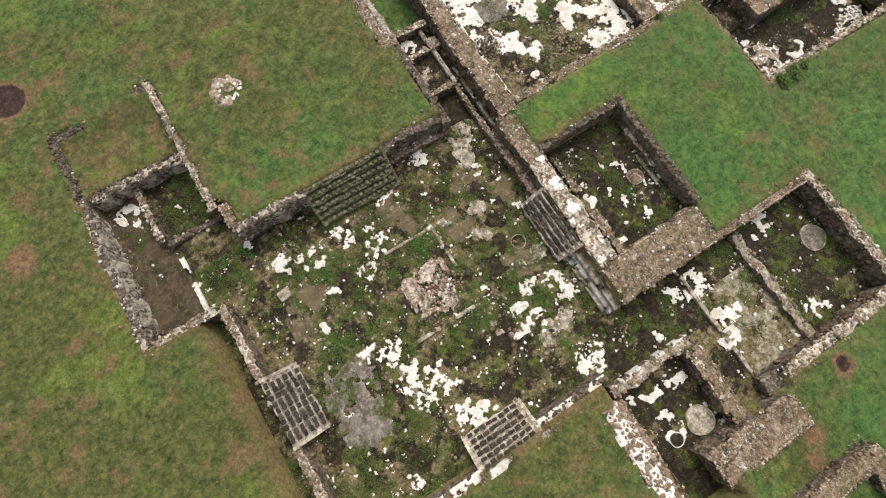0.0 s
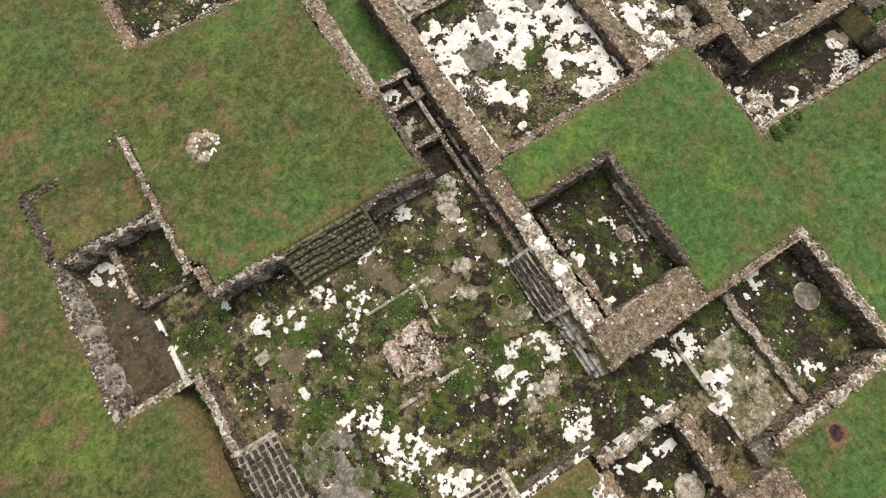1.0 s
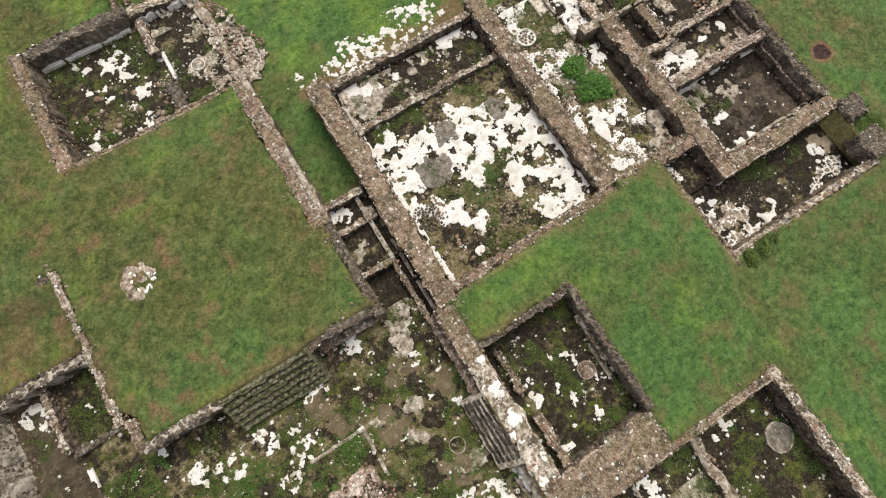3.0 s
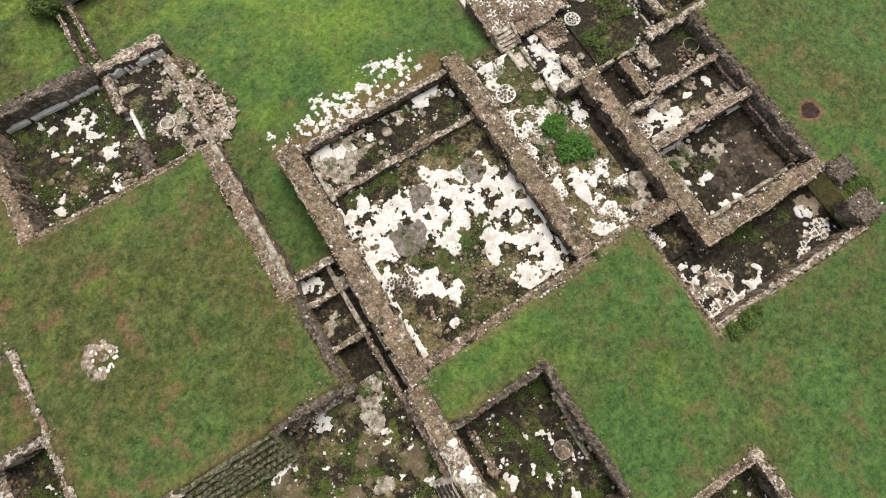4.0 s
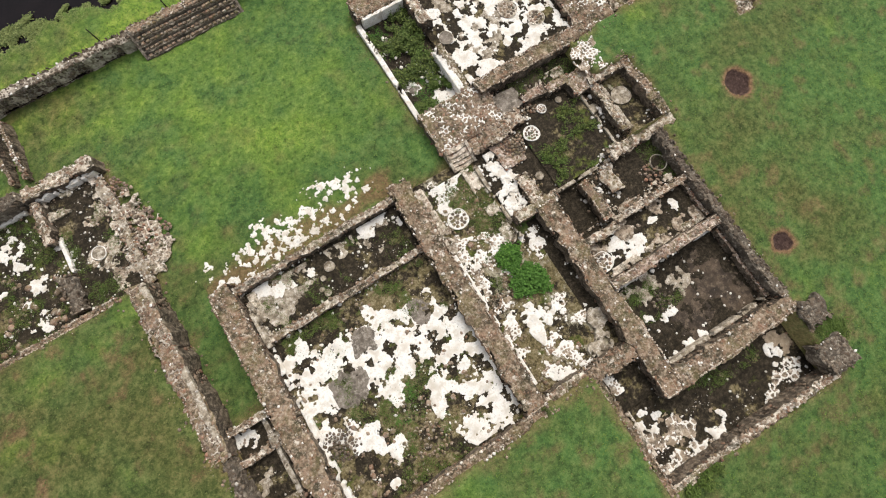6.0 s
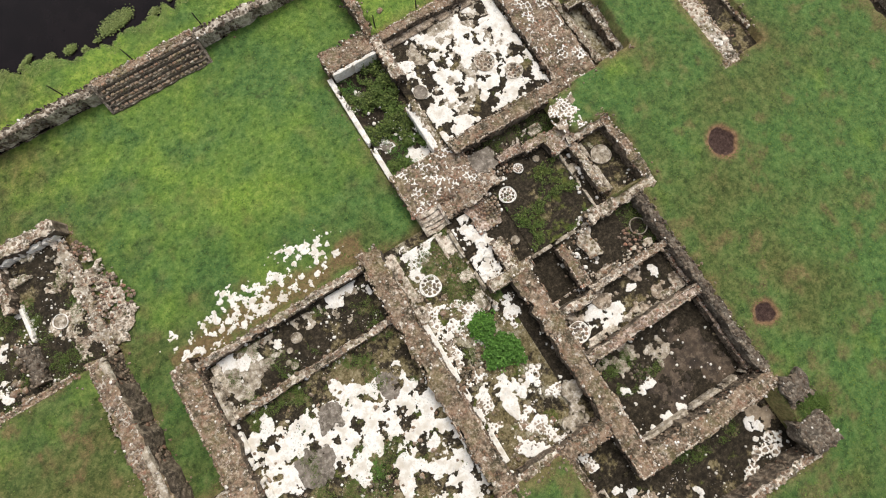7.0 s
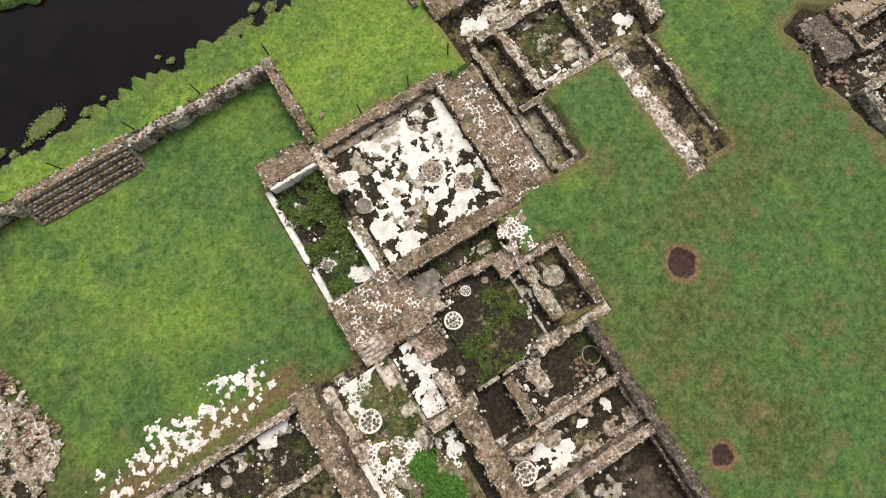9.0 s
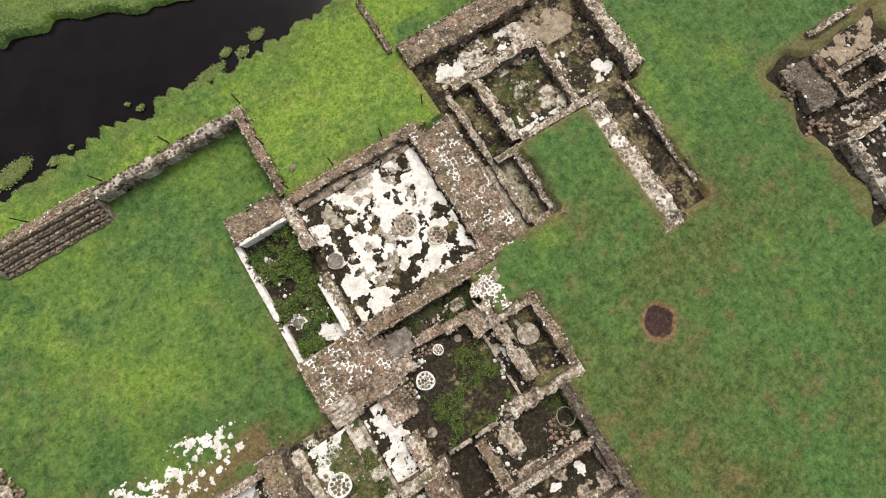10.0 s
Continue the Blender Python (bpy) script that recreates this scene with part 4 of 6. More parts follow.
wy(34.95, 7.2, 11.6, 0.14, 0.0, 0.75, "pink", "narrow brown clay ledge along the room's wall")
wall(35.4, 4.8, 36.8, 6.1, 0.5, 1.4, "dark", "heap of dark rubble left from a pillar")
wall(34.8, 2.5, 36.4, 4.0, 0.5, 1.4, "dark", "heap of dark rubble left from a pillar")
wall(25.75, 22.3, 28.4, 23.3, 0.0, 0.85, "mosaic", "platform of rubble stones in a net of pale mortar")
wall(24.2, 23.3, 28.5, 26.0, 0.0, 0.85, "mosaic", "platform of rubble stones in pale crumbling mortar")
# ---- walls: hall ----
wx(25.6, 28.0, 35.7, 0.9, 0.0, 1.2)
wx(34.0, 28.1, 36.2, 0.6, -0.1, 0.75)
wy(27.8, 31.0, 34.2, 0.6, 0.0, 0.95, "pale")
wy(27.65, 26.0, 29.4, 0.4, 0.0, 0.85, "pale")
wall(35.6, 25.4, 38.1, 33.7, -0.1, 0.8, "mosaic", "broad platform of rubble stones in pale crumbling mortar")
wy(24.3, 26.0, 33.3, 0.25, -0.3, 0.45, "white")
wy(27.34, 26.1, 29.3, 0.34, 0.0, 0.82, "white")
wx(26.12, 26.2, 27.3, 0.14, 0.0, 0.4, "white")
wall(24.4, 33.3, 27.5, 34.8, -0.5, 0.9, "rubble", "raised block of brown rubble masonry with a plastered face")
wx(33.2, 24.6, 27.4, 0.16, -0.3, 0.86, "white", "white plastered face below the rubble block")
wy(27.95, 34.8, 40.4, 0.55, -0.8, 0.45)
wx(40.35, 2.0, 12.1, 0.6, -1.0, 0.25, "grey", "river wall of dark stones in pale mortar net")
wx(40.35, 18.7, 28.2, 0.6, -1.0, 0.25, "grey", "river wall of dark stones in pale mortar net")
wx(40.55, 12.1, 18.7, 0.5, -1.0, 0.25)
# ---- walls: north-west room ----
wx(33.3, -3.4, 2.9, 0.7, -0.3, 1.2, "dark")
wx(33.45, 2.9, 7.0, 0.75, -0.4, 0.75, "pale")
wx(32.98, 3.4, 6.8, 0.2, -0.2, 0.5, "white")

wx(32.84, -3.0, 2.6, 0.2, -0.2, 0.32, "white")
wy(3.2, 30.2, 32.9, 0.5, -0.2, 0.55, "pale")
wall(2.7, 26.0, 3.4, 28.2, -0.2, 0.5, "dark", "stub of dark weathered masonry between two rooms")
wy(3.5, 28.3, 30.3, 0.16, -0.2, 0.3, "white")
wy(6.8, 25.4, 32.5, 0.6, -0.2, 0.3, "plaster")

wy(-3.5, 25.1, 33.3, 0.7, -0.2, 1.5)
wx(25.05, -3.1, 5.6, 0.35, -0.2, 1.55)
wy(2.25, 35.0, 39.5, 0.2, -0.8, -0.05)
wy(3.05, 35.0, 39.2, 0.2, -0.8, -0.05)
wy(37.5, 39.1, 43.0, 0.3, -0.8, 0.25)
# ---- walls: north-east rooms ----
wall(37.9, 37.4, 47.0, 39.0, -0.3, 0.6, "rubble", "broad bank of brown rubble masonry along the lawn")
wx(35.1, 39.3, 45.2, 0.55, -0.3, 0.5, "pale")
wy(45.1, 30.5, 34.8, 0.45, -0.3, 0.45, "pale")
wx(30.3, 41.0, 46.4, 0.4, -0.3, 0.55, "pale")
wy(40.7, 30.5, 34.8, 0.65, -0.3, 0.55, "pale")
wx(29.95, 39.1, 41.0, 0.4, -0.3, 0.5, "pale")
wy(40.35, 25.6, 29.7, 0.5, -0.3, 0.5, "pale")
wy(49.3, 30.5, 36.5, 1.0, -0.3, 0.6, "pale")
wall(45.15, 21.8, 46.3, 30.0, -0.3, 0.35, "pale")
wy(48.25, 23.0, 30.1, 0.35, -0.3, 0.3, "pale")
wy(38.9, 26.0, 34.9, 0.4, -0.3, 0.2, "plaster")
wx(21.7, 44.9, 46.3, 0.5, -0.2, 0.5, "pale")
wx(25.75, 38.9, 40.2, 0.45, -0.3, 0.45, "pale")
# ---- walls: far eastern ruin ----
wall(56.5, 22.6, 58.3, 25.6, -0.3, 0.45, "dark", "broad sunken bank of dark mossy stones")
wy(58.6, 22.4, 25.7, 0.42, -0.3, 0.65)
wx(26.75, 59.2, 62.6, 0.34, -0.2, 0.5, "pale")
wx(23.9, 58.9, 64.0, 0.32, -0.3, 0.6, "pale")
wx(22.4, 58.9, 64.0, 0.32, -0.3, 0.55, "pale")
wx(20.45, 57.0, 64.0, 0.45, -0.3, 0.6, "pale")
wy(56.8, 14.5, 20.5, 0.5, -0.3, 0.6, "grey")
wy(61.9, 14.5, 23.7, 0.5, -0.3, 0.6)


# ---- stairs ----
def stair(x0, y0, x1, y1, zb, zt, n, down, mortar, blocks, label, pitch=0.31, fill=(0.58, 0.8), deep=(0.5, 0.72)):
    """Steps over the rectangle, falling towards the given way ('+x', '-x', '+y', '-y'), each with a row of stone blocks, and sloping cheeks."""
    ob = tagged(new("stair"), label, "stairs", kind="structure")
    along = 1 if down[1] == "x" else 0
    lo, hi = [x0, y0], [x1, y1]
    run = (hi[1 - along] - lo[1 - along]) / n
    rise = (zt - zb) / n
    for k in range(n):
        a, b = lo[:], hi[:]
        level = k if down[0] == "-" else n - 1 - k
        a[1 - along] = lo[1 - along] + k * run
        b[1 - along] = a[1 - along] + run
        top = zb + rise * (level + 1)
        v, q = rough_block(a[0], a[1], b[0], b[1], zb - 0.2, top, 0.2, 0.02)
        step = part("step", mesh("step", v, q, mortar), ob)
        count = int((hi[along] - lo[along] - 0.3) / pitch) if blocks else 0
        for i in range(count):
            p = [0, 0, top + 0.005]
            p[along] = lo[along] + 0.2 + pitch * (i + 0.5) + rng.uniform(-0.03, 0.03)
            p[1 - along] = a[1 - along] + run * 0.5 + rng.uniform(-0.02, 0.02)
            block = part("stone_block", blocks[int(rng.integers(len(blocks)))], step)
            block.matrix_basis = pose(*p, *rng.uniform(-5, 5, 2), (90 if along else 0) + rng.uniform(-7, 7)) @ Matrix.Diagonal((pitch * rng.uniform(*fill), run * rng.uniform(*deep), 0.16, 1))
    for end in (lo[along], hi[along]):
        bm = bmesh.new()
        pts = []
        for f in np.linspace(0, 1, 8):
            p = lo[1 - along] + f * (hi[1 - along] - lo[1 - along])
            z = zb + (zt - zb) * (f if down[0] == "-" else 1 - f) + 0.14
            pts.append((p, z))
        rows = []
        for s in (-0.08, 0.08):
            rows.append([bm.verts.new((end + s, p, z + rng.uniform(-0.03, 0.03)) if along == 0 else (p, end + s, z + rng.uniform(-0.03, 0.03))) for p, z in pts])
            rows.append([bm.verts.new((end + s, p, zb - 0.2) if along == 0 else (p, end + s, zb - 0.2)) for p, z in pts])
        for r, s in ((0, 2), (0, 1), (2, 3)):
            for i in range(7):
                bm.faces.new((rows[r][i], rows[r][i + 1], rows[s][i + 1], rows[s][i]))
        for i in (0, 7):
            bm.faces.new((rows[0][i], rows[2][i], rows[3][i], rows[1][i]))
        bmesh.ops.recalc_face_normals(bm, faces=bm.faces)
        part("cheek", from_bm("cheek", bm, mortar), ob)
    return ob


def block_meshes(material):
    made = []
    for k in range(6):
        keep = np.random.default_rng(90 + k)
        bm = bmesh.new()
        bmesh.ops.create_cube(bm, size=1.0)
        bmesh.ops.bevel(bm, geom=bm.edges[:], offset=0.12, segments=1, affect='EDGES')
        for vert in bm.verts:
            vert.co += Vector(keep.uniform(-0.06, 0.06, 3))
        made.append(from_bm("stone_block", bm, material))
    return made


DARK_BLOCKS, MOSS_BLOCKS, BROWN_BLOCKS = block_meshes(M_BLACKSTONE), block_meshes(M_MOSSSTONE), block_meshes(M_STONE)
stair(-1.75, 8.35, 2.95, 10.2, 0.1, 1.6, 6, "-y", M_MOSSSTONE, MOSS_BLOCKS, "mossy stone stair up to the lawn terrace")
stair(8.0, 0.1, 9.2, 3.7, 0.1, 1.35, 5, "-x", M_PALEMORTAR, DARK_BLOCKS, "stone stair with dark blocks between pale mortar lines", 0.33, (0.88, 1.02), (0.45, 0.6))
stair(-1.2, -6.2, 2.15, -4.65, 0.1, 1.35, 6, "+y", M_PALEMORTAR, DARK_BLOCKS, "stone stair of dark blocks in white mortar grid", 0.36, (0.7, 0.95), (0.55, 0.8))
stair(-8.0, -0.7, -6.45, 2.8, 0.1, 1.25, 6, "+x", M_GREYMORTAR, DARK_BLOCKS, "stone stair of dark blocks in grey mortar grid", 0.31, (0.72, 0.95), (0.6, 0.85))
stair(24.35, 22.1, 25.7, 23.3, 0.35, 0.85, 5, "-y", M_PALEMORTAR, [], "small white plastered stair up to the platform")
stair(12.1, 38.85, 18.7, 40.3, -0.75, 0.25, 5, "-y", M_DARKMORTAR, BROWN_BLOCKS, "broad stair of brown stone blocks below the river wall", 0.31, (0.65, 0.9), (0.45, 0.65))

# ---- ground: lawns, bank and river bed in one sheet ----
HOLES = [(16.8, -11.8, 0.5, 0.12), (-13.1, 23.3, 1.1, 0.1), (-15.4, 14.3, 0.75, 0.02), (41.45, 17.9, 0.95, 0.15), (37.25, 9.2, 0.65, 0.12), (13.2, -13.5, 0.5, 0.0), (12.6, -14.3, 0.4, 0.0)]


def shore(x):
    return 43.35 + 0.03 * (x - 20).clip(0, 20) + 0.75 * vnoise(x, 0 * x, 2.1, 31) + 0.8 * np.abs(vnoise(x, 0 * x, 0.9, 32)) - 0.2 + 0.3 * np.abs(vnoise(x, 0 * x, 0.4, 35))


def far_shore(x):
    return 52.6 - 0.30 * (x - 17).clip(-10, 30) + 0.6 * vnoise(x, 0 * x, 2.4, 33) + 0.3 * vnoise(x, 0 * x, 0.7, 34)


def terrain(X, Y):
    high = 1.62 - 0.45 * smooth((X - 21) / 6) - 0.95 * smooth((X - 37) / 15) - 0.42 * smooth((4 - Y) / 6) * smooth((X - 8) / 4)
    high = high - 0.25 * smooth((-6 - X) / 5)
    low = 0.25 + 0.012 * (X - 20).clip(-14, 8) - 0.85 * smooth((Y - 29) / 10)
    bank = 0.05 + 0.55 * smooth((40 - Y) / 5)
    north = (Y > 16.4) & (X > 6.9) & (X < 27.9) | (Y > 33.0) & (X < 27.9)
    Z = np.where(north, low, high)
    beyond = (Y > 40.3) | (X > 27.9) & (X < 38.2) & (Y > 33.9) | (X > 38) & (Y > 38.5)
    Z = np.where(beyond, bank, Z)
    Z = np.where((X < 1.9) & (Y > 33), low + (bank - low) * smooth((Y - 36) / 6), Z)
    Z = Z + 0.05 * fbm(X, Y, 2.5, 21) + 0.025 * vnoise(X, Y, 0.45, 22)
    water = np.minimum(Y - shore(X), far_shore(X) - Y)
    Z = Z - np.where(Y > 39, 1.1 * smooth((water + 0.55) / 0.7), 0)
    Z = np.where((X > -11.9) & (X < -6.1) & (Y > 15.8) & (Y < 19.9), Z + (1.05 + 0.1 * fbm(X, Y, 1.5, 23) - Z) * smooth((19.9 - Y) / 1.3), Z)
    Z = np.where(Y > far_shore(X), Z - 0.25, Z)
    for hx, hy, r, deep in HOLES:
        Z = Z - deep * smooth((r - np.hypot(X - hx, Y - hy)) / 0.3)
    return Z


def with_pits(X, Y):
    Z = terrain(X, Y)
    for x0, y0, x1, y1, z in PITS:
        if x0 > 50:
            edge = np.minimum(np.minimum(X - x0, x1 - X), np.minimum(Y - y0, y1 - Y)) - 0.8 - 0.9 * fbm(X, Y, 2.2, 57)
            Z = np.where(edge > -0.6, np.minimum(Z, z - 0.2 + (Z - z + 0.2) * smooth(-edge / 0.6)), Z)
            continue
        Z = np.where((X > x0) & (X < x1) & (Y > y0) & (Y < y1), z - 0.2, Z)
    creep = 0.06 + 0.16 * fbm(X, Y, 0.8, 58)
    for x0, y0, x1, y1, z in FOOTPRINTS:
        lap = creep if min(x1 - x0, y1 - y0) > 0.3 else -0.04
        inside = (X > x0 + lap) & (X < x1 - lap) & (Y > y0 + lap) & (Y < y1 - lap)
        Z = np.where(inside, np.minimum(Z, z - 0.3), Z)
    return Z


def lawn_lush(X, Y):
    f = 0.38 + 0.7 * fbm(X, Y, 4.0, 41, 4) + 0.35 * fbm(X, Y, 1.0, 42)
    f = f + 0.40 * smooth((Y - 22) / 8) * (X > 7) + 0.42 * smooth((X - 9) / 8) - 0.3 * smooth((4 - X) / 8) - 0.4 * smooth((-6 - X) / 5) * smooth((16 - Y) / 8) - 0.05 * smooth((X - 38) / 6)
    # Deeper green in the strip between the two long walls.
    f = f + 0.5 * (X > 7.0) * (X < 9.7) * (Y > 16) * smooth((24 - Y) / 3)
    return f.clip(0, 1)


def lawn_gold(X, Y):
    bank = (Y > 40.5) | (X > 28) & (X < 38.2) & (Y > 34)
    g = np.where(bank, 0.74 - 0.5 * smooth((Y - 40.5) / 1.5) * smooth((29 - X) / 4), -0.12 + 0.16 * smooth((Y - 20) / 10) + 0.2 * smooth((Y - 22) / 6) * (X > 8) * (X < 28) - 0.04 * smooth((X - 36) / 4) - 0.12 * smooth((X - 14) / 8) * (Y < 24)) + 0.6 * fbm(X, Y, 2.6, 45, 4) + 0.25 * fbm(X, Y, 0.7, 46)
    # Less yellow in that same strip between the long walls.
    g = g - 0.4 * (X > 7.0) * (X < 9.7) * (Y > 16) * smooth((24 - Y) / 3)
    return g.clip(0, 0.9)


def lawn_bare(X, Y):
    b = (0.26 + 0.2 * smooth((8 - X) / 8)) * smooth((fbm(X, Y, 0.9, 51, 4) - 0.2) / 0.4) * (1 - 0.6 * smooth((Y - 22) / 8))
    for hx, hy, r, deep in HOLES:
        d = np.hypot(X - hx, Y - hy) + 0.18 * fbm(X, Y, 0.5, 52)
        b = np.maximum(b, smooth((r + 0.35 - d) / 0.6) * (1.0 if deep > 0.05 else 0.65))
    b = np.maximum(b, 0.45 * smooth((0.8 - np.abs(Y - 23.5) / 1.3 + 0.5 * fbm(X, Y, 0.9, 54)) / 0.5) * (X > 9.2) * (X < 20.8))
    b = np.maximum(b, 0.3 * smooth((fbm(X, Y, 0.8, 55, 3) + 0.1) / 0.5) * (X > -11.9) * (X < -6.2) * (Y > 15.9) * (Y < 19.9))
    edge = np.full(X.shape, 9.0)
    for x0, y0, x1, y1, z in PITS:
        d = np.hypot(np.maximum(np.maximum(x0 - X, X - x1), 0), np.maximum(np.maximum(y0 - Y, Y - y1), 0))
        edge = np.minimum(edge, d)
    b = np.maximum(b, 0.34 * smooth((0.75 - edge + 0.5 * fbm(X, Y, 0.8, 53)) / 0.8))
    return b.clip(0, 1)


outer = np.array([6, 14, 30, 60, 120, 300, 700, 1500.0])
gx = np.r_[-25 - outer[::-1], np.arange(-25, 71.01, 0.19), 71 + outer]
gy = np.r_[-24 - outer[::-1], np.arange(-24, 60.01, 0.19), 60 + outer]
v, q = sheet(gx, gy, with_pits)
ground_mesh = mesh("ground", v, q, M_LAWN, True)
for key, values in (("lush", lawn_lush(v[:, 0], v[:, 1])), ("bare", lawn_bare(v[:, 0], v[:, 1]))):
    ground_mesh.attributes.new(key, 'FLOAT', 'POINT').data.foreach_set("value", values.astype(np.float32))
values = lawn_gold(v[:, 0], v[:, 1])
ground_mesh.attributes.new("gold", 'FLOAT', 'POINT').data.foreach_set("value", values.astype(np.float32))
tagged(new("ground", ground_mesh), "mown green lawn with dry and bare brown spots", "lawn", kind="structure")
v, q = sheet(np.linspace(-60, 110, 40), np.linspace(40, 70, 12), lambda X, Y: -0.62 + 0 * X)
tagged(new("water", mesh("water", v, q, M_WATER)), "still dark river water, almost black", "water", kind="structure")

# ---- plaster left on the floors ----
rimmed(33.6, 22.8, 36.2, 25.1, 0.0, [(34.7, 24.2, 0.75), (34.1, 23.9, 0.5), (35.2, 24.1, 0.6), (34.8, 23.4, 0.75)], None, "net of white mortar round brown stones", seed=3, pitch=0.2, joint=0.026, rim=0.05, base=terrain)
WHITE = "broken patches of white plaster left on the floor"
crust("plaster_floor", 11.0, 9.2, 20.1, 18.8, 0.85, [(12.1, 17.5, 1.1), (13.0, 16.9, 0.68), (11.0, 16.7, 0.57), (11.2, 15.6, 1.3), (10.8, 14.0, 1.1), (10.7, 16.2, 0.83), (12.2, 15.3, 0.68), (13.5, 16.3, 0.57), (14.5, 16.8, 0.95), (16.1, 17.1, 0.91), (17.3, 16.1, 1.1), (18.1, 16.8, 0.45), (15.6, 15.0, 1.6), (14.6, 15.8, 0.95), (16.2, 13.0, -0.8), (12.4, 13.2, 0.68), (13.0, 12.2, 0.91), (13.7, 11.4, 0.68), (18.2, 15.2, 1.2), (18.9, 14.0, 1.4), (19.3, 15.7, 0.53), (18.6, 12.9, 0.95), (17.5, 12.9, 0.76), (18.7, 11.9, 0.76), (19.3, 16.8, 0.45), (19.2, 10.8, 0.83), (18.9, 9.7, 0.95), (17.9, 9.8, 0.83), (13.2, 9.8, 0.3), (10.3, 9.7, 0.27), (16.9, 11.8, 0.45)], M_PLASTER, WHITE)
crust("plaster_floor", 28.1, 26.1, 35.5, 33.6, 0.35, [(29.4, 30.6, -0.71), (29.5, 29.3, -0.32), (30.7, 27.1, -0.79), (31.8, 26.8, -0.32), (30.8, 26.2, -0.35), (34.3, 31.0, -0.32), (33.2, 30.9, -0.3), (31.5, 30.8, -0.44), (31.7, 29.4, -0.38), (30.0, 33.3, -0.6), (30.9, 33.1, -0.49), (35.7, 33.3, -0.38), (34.5, 32.7, -0.41), (33.7, 32.5, -0.3), (32.2, 33.4, -0.55), (33.4, 33.5, -0.5), (34.6, 33.4, -0.5), (31.2, 32.2, -0.35), (32.9, 31.5, -0.25), (34.9, 26.6, -0.3), (33.0, 28.0, -0.25), (35.0, 29.3, -0.3), (35.8, 31.0, -0.22), (28.6, 25.9, -0.38), (28.2, 29.0, -0.38), (28.6, 32.1, -0.79), (27.9, 30.6, -0.71), (29.3, 32.4, -0.6), (32.0, 32.0, -0.27), (31.9, 32.7, -0.22), (36.1, 32.4, -0.22), (35.1, 28.2, -0.19)], M_PLASTER, WHITE, rag=1.4, whole=0.46, fine=1.6)
crust("plaster_bed", 28.1, 26.1, 35.5, 33.6, 0.35, [(32.5, 33.0, 1.4), (34.6, 32.8, 1.2), (30.3, 28.6, 1.2), (32.0, 30.0, 1.2), (29.6, 31.5, 0.9), (34.5, 30.4, 1.0), (31.0, 32.4, 0.8)], M_GREYPLASTER, "worn beige bed under the white plaster", thick=0.012, seed=6)
crust("plaster_floor", -9, -6, 9, 10, 0.1, [(-1.3, -1.8, 1.1), (-1.6, -0.7, 0.57), (-0.4, -1.6, 0.38), (-1.2, -2.4, 0.45), (-2.2, 0.7, 0.53), (-3.0, 1.1, 0.34), (-0.1, 5.9, 0.45), (-0.1, 6.9, 0.3), (-2.9, 4.9, 0.3), (-4.5, 3.7, 0.38), (4.8, 9.4, 0.42), (7.0, 7.0, 0.45), (4.8, -1.5, 0.61), (4.1, -1.8, 0.38), (6.5, -5.0, 0.68), (6.7, -5.5, 0.49), (5.8, -0.3, 0.49), (7.4, -1.5, 0.61), (3.9, 0.7, 0.34), (-0.5, -3.6, 0.49), (-0.0, -4.2, 0.45), (0.8, -4.3, 0.27), (1.5, -2.7, 0.3), (-4.2, -5.2, 0.34), (-2.3, 7.5, 0.23), (-1.5, 6.8, 0.23), (-3.8, 7.6, 0.19), (-1.4, 8.0, 0.23), (-5.7, 9.5, 0.34), (-8.8, 8.8, 0.34), (-9.1, 9.7, 0.3), (-9.1, 10.4, 0.3)], M_PLASTER, WHITE, rag=1.3, fine=2.2, cell=0.05)
crust("plaster_floor", 10, -10.3, 22, -3.6, 0.17, [(13.7, -4.7, 0.76), (13.9, -5.0, 0.61), (12.8, -4.7, 0.53), (12.2, -4.7, 0.45), (13.3, -5.3, 0.53), (13.8, -7.1, 0.53), (13.8, -7.8, 0.49), (13.2, -8.1, 0.38), (19.2, -4.0, 0.49), (18.5, -4.5, 0.53), (18.5, -5.0, 0.38), (14.9, -7.2, 0.3), (18.2, -9.3, 0.49), (19.2, -9.4, 0.27), (13.0, -10.3, 0.34), (10.1, -6.1, 0.19), (10.0, -5.5, 0.19), (12.8, -9.7, 0.23)], M_PLASTER, WHITE, rag=1.2, fine=1.9)
crust("plaster_floor", 6.5, -11.2, 10.4, -7.2, 0.1, [(9.8, -8.0, 0.45), (9.2, -8.1, 0.38), (8.6, -8.2, 0.34), (7.1, -7.9, 0.23), (8.0, -8.1, 0.3), (8.2, -9.4, 0.34), (7.9, -10.3, 0.38), (8.3, -10.1, 0.3), (11.4, -8.3, 0.23)], M_PLASTER, WHITE, rag=1.1, fine=1.8)
crust("plaster_floor", 10.7, -1, 15, 5, 0.55, [(13.9, 2.5, 0.3), (13.7, 2.2, 0.25), (11.5, 2.8, 0.3), (11.4, 2.1, 0.25), (11.5, 1.7, 0.3), (12.5, -0.3, 0.3), (11.4, -1.0, 0.3), (12.6, 1.8, 0.25), (12.9, 0.6, 0.3), (13.6, -0.4, 0.3)], M_PLASTER, WHITE, rag=1.2, fine=2.0, whole=-0.6)
